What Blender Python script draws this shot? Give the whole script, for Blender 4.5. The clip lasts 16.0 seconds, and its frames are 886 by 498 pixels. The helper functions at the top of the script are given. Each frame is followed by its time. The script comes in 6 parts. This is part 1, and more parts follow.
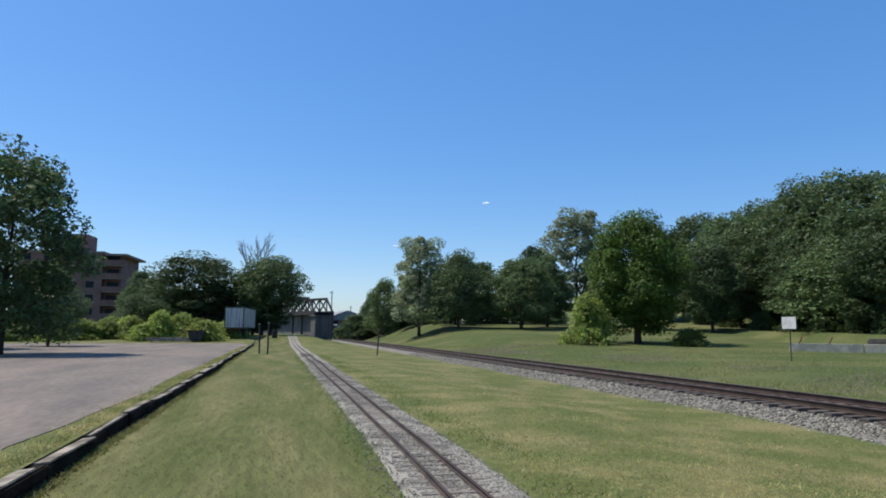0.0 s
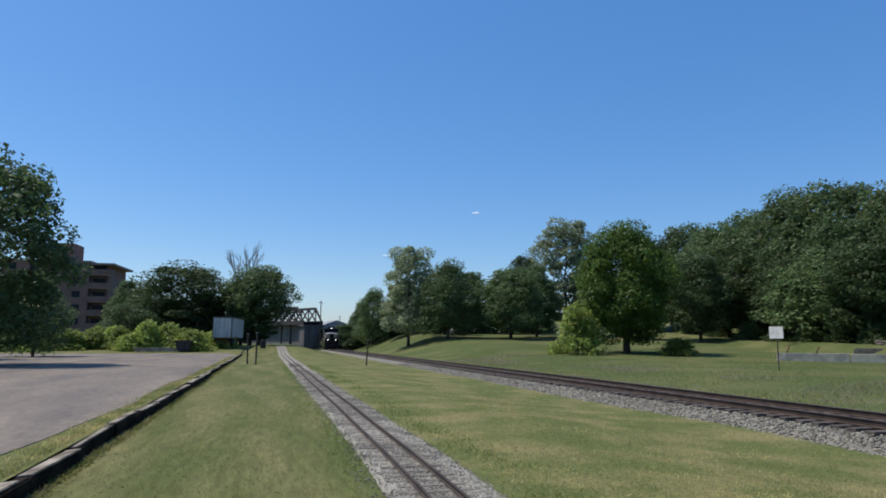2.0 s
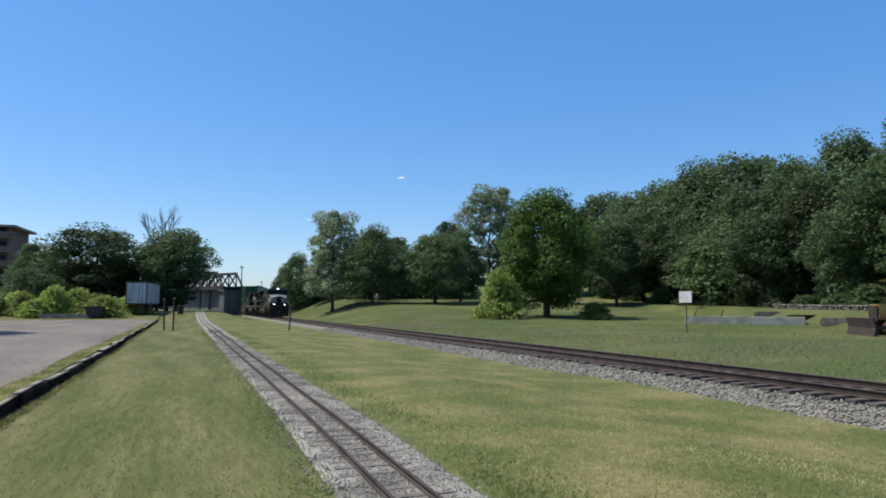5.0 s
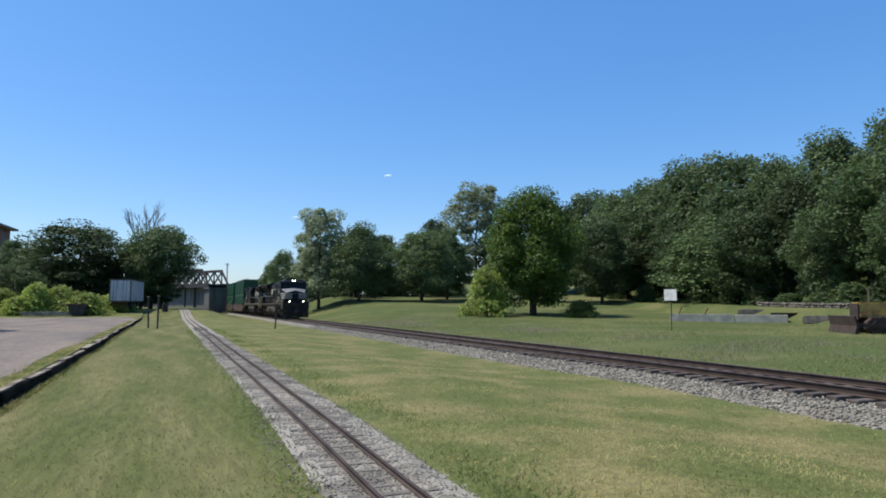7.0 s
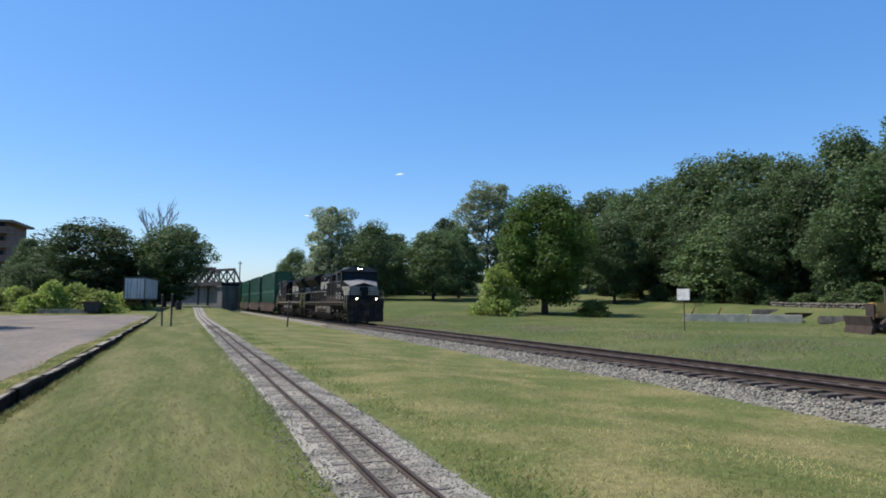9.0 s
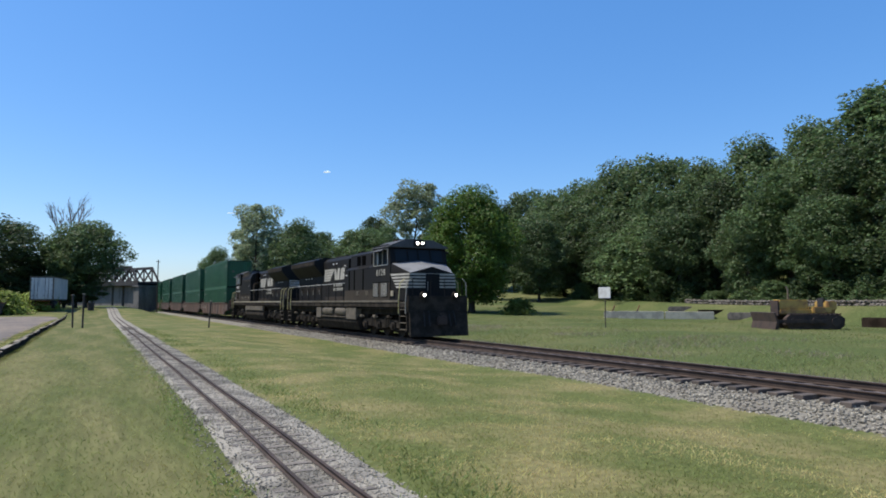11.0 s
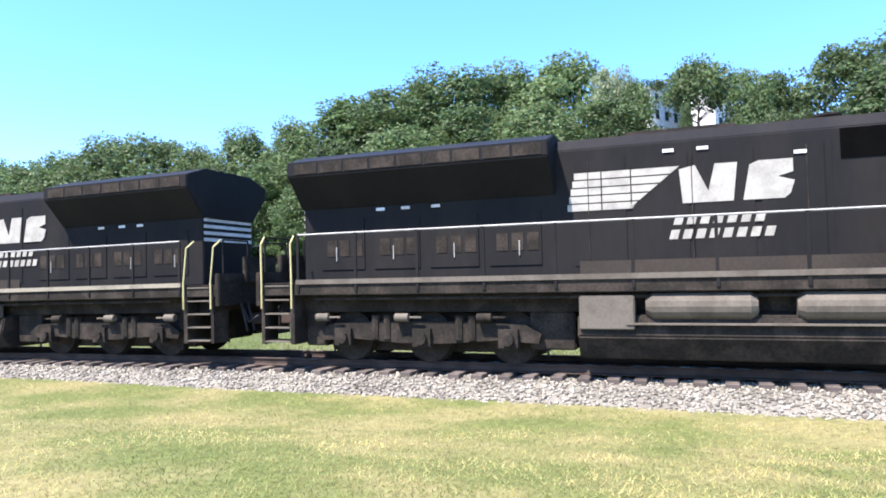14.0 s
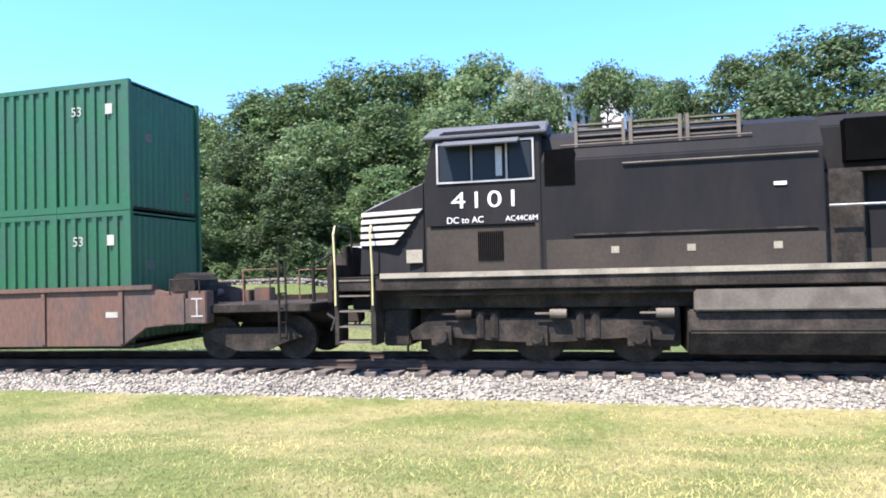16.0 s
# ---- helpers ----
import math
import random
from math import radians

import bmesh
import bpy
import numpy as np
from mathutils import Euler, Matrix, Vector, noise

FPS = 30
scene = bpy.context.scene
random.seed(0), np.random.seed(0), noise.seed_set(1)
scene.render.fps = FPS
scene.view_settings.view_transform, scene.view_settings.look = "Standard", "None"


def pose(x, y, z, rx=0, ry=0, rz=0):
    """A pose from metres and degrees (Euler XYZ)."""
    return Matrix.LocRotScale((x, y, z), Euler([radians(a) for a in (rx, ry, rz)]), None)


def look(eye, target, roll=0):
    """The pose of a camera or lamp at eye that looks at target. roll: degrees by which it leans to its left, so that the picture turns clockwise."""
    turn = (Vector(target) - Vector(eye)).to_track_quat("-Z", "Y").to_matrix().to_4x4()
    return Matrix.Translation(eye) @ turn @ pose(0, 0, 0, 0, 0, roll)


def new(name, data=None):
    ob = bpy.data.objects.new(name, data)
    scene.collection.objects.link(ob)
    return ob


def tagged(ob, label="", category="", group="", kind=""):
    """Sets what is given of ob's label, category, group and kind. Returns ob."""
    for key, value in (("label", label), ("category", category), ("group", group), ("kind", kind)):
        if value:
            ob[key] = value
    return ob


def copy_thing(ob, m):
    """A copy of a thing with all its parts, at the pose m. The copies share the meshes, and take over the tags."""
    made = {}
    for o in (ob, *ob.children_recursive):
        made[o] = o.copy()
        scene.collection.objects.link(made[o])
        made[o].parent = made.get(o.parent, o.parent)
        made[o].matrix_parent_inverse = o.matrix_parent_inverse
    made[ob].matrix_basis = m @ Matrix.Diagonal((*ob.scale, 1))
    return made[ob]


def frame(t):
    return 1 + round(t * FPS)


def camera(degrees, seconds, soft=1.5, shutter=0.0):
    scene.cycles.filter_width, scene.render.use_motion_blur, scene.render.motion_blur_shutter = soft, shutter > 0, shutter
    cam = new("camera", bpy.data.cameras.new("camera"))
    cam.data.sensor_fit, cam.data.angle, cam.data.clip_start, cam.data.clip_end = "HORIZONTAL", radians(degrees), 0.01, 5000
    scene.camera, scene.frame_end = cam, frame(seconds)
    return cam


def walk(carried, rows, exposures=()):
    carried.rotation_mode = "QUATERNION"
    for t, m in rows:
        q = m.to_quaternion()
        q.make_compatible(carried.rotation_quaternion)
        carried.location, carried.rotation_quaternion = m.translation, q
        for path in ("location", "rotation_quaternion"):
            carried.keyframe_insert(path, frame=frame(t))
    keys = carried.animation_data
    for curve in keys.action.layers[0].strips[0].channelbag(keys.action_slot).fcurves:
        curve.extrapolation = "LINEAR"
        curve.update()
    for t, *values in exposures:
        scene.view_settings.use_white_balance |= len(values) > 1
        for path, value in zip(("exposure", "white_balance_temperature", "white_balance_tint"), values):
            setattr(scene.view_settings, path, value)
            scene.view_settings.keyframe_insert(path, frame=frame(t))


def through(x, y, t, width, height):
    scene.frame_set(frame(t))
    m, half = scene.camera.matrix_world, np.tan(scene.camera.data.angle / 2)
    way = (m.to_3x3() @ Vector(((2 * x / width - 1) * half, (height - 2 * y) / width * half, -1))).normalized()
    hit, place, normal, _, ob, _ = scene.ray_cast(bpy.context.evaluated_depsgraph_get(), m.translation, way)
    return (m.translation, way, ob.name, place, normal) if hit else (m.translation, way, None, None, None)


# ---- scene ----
EYE = 1.75
cam = camera(67.2, 16.0, soft=1.8)
walk(cam, [
    (0, pose(0, 0, EYE, 97.05, -0.22, -0.78)),
    (0.5, pose(0, 0, EYE, 96.87, -0.32, -0.93)),
    (1, pose(0, 0, EYE, 97.46, -0.28, -1.19)),
    (1.5, pose(0, 0, EYE, 97.91, -0.10, -1.38)),
    (2, pose(0, 0, EYE, 97.89, -0.18, -1.68)),
    (2.5, pose(0, 0, EYE, 97.51, -0.40, -1.95)),
    (3, pose(0, 0, EYE, 96.60, -0.39, -2.51)),
    (3.5, pose(0, 0, EYE, 95.93, -0.39, -3.62)),
    (4, pose(0, 0, EYE, 95.47, -0.24, -5.95)),
    (4.5, pose(0, 0, EYE, 95.14, -0.18, -7.24)),
    (5, pose(0, 0, EYE, 94.92, 0.03, -8.12)),
    (5.2, pose(0, 0, EYE, 94.89, 0.15, -8.39)),
    (7.3, pose(0, 0, EYE, 94.70, -0.02, -9.28)),
    (7.5, pose(0, 0, EYE, 94.69, -0.16, -8.50)),
    (8, pose(0, 0, EYE, 94.67, -0.14, -8.27)),
    (8.5, pose(0, 0, EYE, 94.63, -0.19, -8.27)),
    (8.7, pose(0, 0, EYE, 94.63, -0.19, -8.27)),
    (10.8, pose(0, 0, EYE, 94.61, -0.11, -11.46)),
    (11, pose(0, 0, EYE, 94.54, 0.11, -14.47)),
    (11.2, pose(0, 0, EYE, 94.27, 0.48, -21.91)),
    (11.5, pose(0, 0, EYE, 94.07, 0.79, -26.85)),
    (11.7, pose(0, 0, EYE, 94.01, 0.83, -27.80)),
    (12, pose(0, 0, EYE, 93.78, 0.97, -31.00)),
    (12.3, pose(0, 0, EYE, 93.44, 1.35, -38.53)),
    (12.5, pose(0, 0, EYE, 93.19, 1.64, -44.05)),
    (12.7, pose(0, 0, EYE, 92.74, 1.85, -52.38)),
    (12.9, pose(0, 0, EYE, 92.54, 1.93, -55.98)),
    (13, pose(0, 0, EYE, 92.53, 1.91, -56.05)),
    (13.5, pose(0, 0, EYE, 92.48, 1.86, -56.48)),
    (14, pose(0, 0, EYE, 92.56, 1.73, -56.15)),
    (14.5, pose(0, 0, EYE, 92.65, 1.68, -55.17)),
    (15, pose(0, 0, EYE, 92.72, 1.67, -54.02)),
    (15.5, pose(0, 0, EYE, 92.78, 1.57, -53.03)),
    (15.7, pose(0, 0, EYE, 92.75, 1.57, -53.19)),
    (15.8, pose(0, 0, EYE, 92.70, 1.67, -54.68)),
    (15.9, pose(0, 0, EYE, 92.47, 1.78, -58.59)),
    (16, pose(0, 0, EYE, 92.13, 1.93, -63.28)),
], exposures=[(0, 0.0, 6500, 10), (0.6, -0.15, 6500, 10), (3.5, -0.12, 6500, 10), (5, 0.04, 6500, 10), (11, 0.14, 6500, 11), (12.3, 0.32, 6450, 12), (12.7, 0.66, 6400, 14), (13.1, 1.0, 6350, 16),
              (13.6, 1.38, 6300, 18), (14.2, 1.64, 6300, 19), (16, 1.66, 6300, 19)])

# ---------------------------------------------------------------- light
SUN_YAW, SUN_EL = 74.0, 61.0          # degrees to the left of +y, and above the horizon
world = bpy.data.worlds.new("sky_world")
scene.world = world
world.use_nodes = True
wn = world.node_tree
sky = wn.nodes.new("ShaderNodeTexSky")
sky.sky_type, sky.sun_disc = "NISHITA", False
sky.sun_elevation, sky.sun_rotation = radians(SUN_EL), radians(-SUN_YAW)
sky.altitude, sky.air_density, sky.dust_density, sky.ozone_density = 200, 1.05, 0.7, 2.6
bgn = wn.nodes["Background"]
bgn.inputs["Strength"].default_value = 0.15
tone = wn.nodes.new("ShaderNodeHueSaturation")
tone.inputs["Saturation"].default_value = 1.3
tone.inputs["Hue"].default_value = 0.503
wn.links.new(sky.outputs["Color"], tone.inputs["Color"])
even = wn.nodes.new("ShaderNodeMix")
even.data_type = "RGBA"
even.inputs["Factor"].default_value = 0.3
even.inputs["B"].default_value = (0.9, 2.6, 6.3, 1)
wn.links.new(tone.outputs["Color"], even.inputs["A"])
wn.links.new(even.outputs["Result"], bgn.inputs["Color"])
sun = new("sun", bpy.data.lights.new("sun", "SUN"))
sun.data.energy, sun.data.angle, sun.data.color = 5.0, radians(0.53), (1.0, 0.935, 0.82)
sun.matrix_world = look((0, 0, 60), Vector((0, 0, 60)) - Vector((
    -math.sin(radians(SUN_YAW)) * math.cos(radians(SUN_EL)),
    math.cos(radians(SUN_YAW)) * math.cos(radians(SUN_EL)), math.sin(radians(SUN_EL)))))

# ---------------------------------------------------------------- materials


def mat(name, col, rough=0.7, metal=0.0, var=0.12, scale=3.0, fine=40.0, bump=0.0, col2=None, mix=(0.45, 0.62),
        per_object=0.0, per_island=0.0, spec=0.5, stretch=None, coat=0.0, turn=0.0):
    """A surface with coarse stains, fine grain and relief; col2 comes in in patches."""
    m = bpy.data.materials.new(name)
    m.use_nodes = True
    n, l = m.node_tree.nodes, m.node_tree.links
    b = n["Principled BSDF"]
    b.inputs["Metallic"].default_value = metal
    b.inputs["Specular IOR Level"].default_value = spec
    b.inputs["Coat Weight"].default_value = coat
    tc = n.new("ShaderNodeTexCoord")
    src = tc.outputs["Object"]
    if stretch:
        mp = n.new("ShaderNodeMapping")
        mp.vector_type = "TEXTURE"
        mp.inputs["Rotation"].default_value = (0, 0, radians(turn))
        mp.inputs["Scale"].default_value = tuple(1 / c for c in stretch)
        l.new(src, mp.inputs["Vector"])
        src = mp.outputs["Vector"]
    big, small = n.new("ShaderNodeTexNoise"), n.new("ShaderNodeTexNoise")
    big.inputs["Scale"].default_value, small.inputs["Scale"].default_value = scale, fine
    big.inputs["Detail"].default_value, small.inputs["Detail"].default_value = 5, 3
    l.new(src, big.inputs["Vector"]), l.new(src, small.inputs["Vector"])
    ramp = n.new("ShaderNodeMapRange")
    ramp.inputs["From Min"].default_value, ramp.inputs["From Max"].default_value = mix
    l.new(big.outputs["Fac"], ramp.inputs["Value"])
    mixc = n.new("ShaderNodeMix")
    mixc.data_type = "RGBA"
    c2 = col2 or tuple(c * (1 - 2 * var) for c in col)
    mixc.inputs["A"].default_value, mixc.inputs["B"].default_value = (*col, 1), (*c2, 1)
    l.new(ramp.outputs["Result"], mixc.inputs["Factor"])
    hsv = n.new("ShaderNodeHueSaturation")
    l.new(mixc.outputs["Result"], hsv.inputs["Color"])
    val = n.new("ShaderNodeMapRange")
    val.inputs["From Min"].default_value, val.inputs["From Max"].default_value = 0.3, 0.7
    val.inputs["To Min"].default_value, val.inputs["To Max"].default_value = 1 - var, 1 + var
    l.new(small.outputs["Fac"], val.inputs["Value"])
    last = val.outputs["Result"]
    for amount, node, out in ((per_object, "ShaderNodeObjectInfo", "Random"), (per_island, "ShaderNodeNewGeometry", "Random Per Island")):
        if amount:
            rnd = n.new(node)
            rr = n.new("ShaderNodeMapRange")
            rr.inputs["To Min"].default_value, rr.inputs["To Max"].default_value = 1 - amount, 1 + amount
            l.new(rnd.outputs[out], rr.inputs["Value"])
            mu = n.new("ShaderNodeMath")
            mu.operation = "MULTIPLY"
            l.new(last, mu.inputs[0]), l.new(rr.outputs["Result"], mu.inputs[1])
            last = mu.outputs["Value"]
    l.new(last, hsv.inputs["Value"])
    l.new(hsv.outputs["Color"], b.inputs["Base Color"])
    rg = n.new("ShaderNodeMapRange")
    rg.inputs["To Min"].default_value, rg.inputs["To Max"].default_value = max(rough - 0.12, 0.02), min(rough + 0.12, 1)
    l.new(big.outputs["Fac"], rg.inputs["Value"])
    l.new(rg.outputs["Result"], b.inputs["Roughness"])
    if bump:
        bp = n.new("ShaderNodeBump")
        bp.inputs["Strength"].default_value, bp.inputs["Distance"].default_value = 0.6, bump
        l.new(small.outputs["Fac"], bp.inputs["Height"])
        l.new(bp.outputs["Normal"], b.inputs["Normal"])
    return m


def leaf_mat(name, col, through=0.42, var=0.4, col2=None, patch=0.5):
    """Leaves: diffuse with light let through, each leaf of its own tone."""
    m = bpy.data.materials.new(name)
    m.use_nodes = True
    n, l = m.node_tree.nodes, m.node_tree.links
    geo = n.new("ShaderNodeNewGeometry")
    info = n.new("ShaderNodeObjectInfo")
    tc = n.new("ShaderNodeTexCoord")
    ns = n.new("ShaderNodeTexNoise")
    ns.inputs["Scale"].default_value = patch
    ns.inputs["Detail"].default_value = 6
    ns.inputs["Roughness"].default_value = 0.65
    l.new(tc.outputs["Object"], ns.inputs["Vector"])
    a = n.new("ShaderNodeMapRange")
    a.inputs["To Min"].default_value, a.inputs["To Max"].default_value = 1 - var, 1 + var
    l.new(geo.outputs["Random Per Island"], a.inputs["Value"])
    c = n.new("ShaderNodeMapRange")
    c.inputs["From Min"].default_value, c.inputs["From Max"].default_value = 0.3, 0.7
    c.inputs["To Min"].default_value, c.inputs["To Max"].default_value = 0.75, 1.25
    l.new(ns.outputs["Fac"], c.inputs["Value"])
    d = n.new("ShaderNodeMapRange")
    d.inputs["To Min"].default_value, d.inputs["To Max"].default_value = 0.6, 1.36
    l.new(info.outputs["Random"], d.inputs["Value"])
    p, q = n.new("ShaderNodeMath"), n.new("ShaderNodeMath")
    p.operation = q.operation = "MULTIPLY"
    l.new(a.outputs["Result"], p.inputs[0]), l.new(c.outputs["Result"], p.inputs[1])
    l.new(p.outputs["Value"], q.inputs[0]), l.new(d.outputs["Result"], q.inputs[1])
    hue = n.new("ShaderNodeMapRange")
    hue.inputs["To Min"].default_value, hue.inputs["To Max"].default_value = 0.475, 0.52
    l.new(geo.outputs["Random Per Island"], hue.inputs["Value"])
    hsv = n.new("ShaderNodeHueSaturation")
    hsv.inputs["Color"].default_value = (*col, 1)
    if col2:
        two = n.new("ShaderNodeMix")
        two.data_type = "RGBA"
        two.inputs["A"].default_value, two.inputs["B"].default_value = (*col, 1), (*col2, 1)
        step = n.new("ShaderNodeMapRange")
        step.inputs["From Min"].default_value, step.inputs["From Max"].default_value = 0.42, 0.6
        l.new(ns.outputs["Fac"], step.inputs["Value"]), l.new(step.outputs["Result"], two.inputs["Factor"])
        l.new(two.outputs["Result"], hsv.inputs["Color"])
    l.new(q.outputs["Value"], hsv.inputs["Value"]), l.new(hue.outputs["Result"], hsv.inputs["Hue"])
    b = n["Principled BSDF"]
    b.inputs["Roughness"].default_value = 0.55
    b.inputs["Specular IOR Level"].default_value = 0.3
    l.new(hsv.outputs["Color"], b.inputs["Base Color"])
    t = n.new("ShaderNodeBsdfTranslucent")
    l.new(hsv.outputs["Color"], t.inputs["Color"])
    mx = n.new("ShaderNodeMixShader")
    mx.inputs["Fac"].default_value = through
    l.new(b.outputs["BSDF"], mx.inputs[1]), l.new(t.outputs["BSDF"], mx.inputs[2])
    l.new(mx.outputs["Shader"], n["Material Output"].inputs["Surface"])
    return m


def glow(name, col, strength):
    m = bpy.data.materials.new(name)
    m.use_nodes = True
    b = m.node_tree.nodes["Principled BSDF"]
    b.inputs["Base Color"].default_value = (*col, 1)
    b.inputs["Emission Color"].default_value = (*col, 1)
    b.inputs["Emission Strength"].default_value = strength
    return m


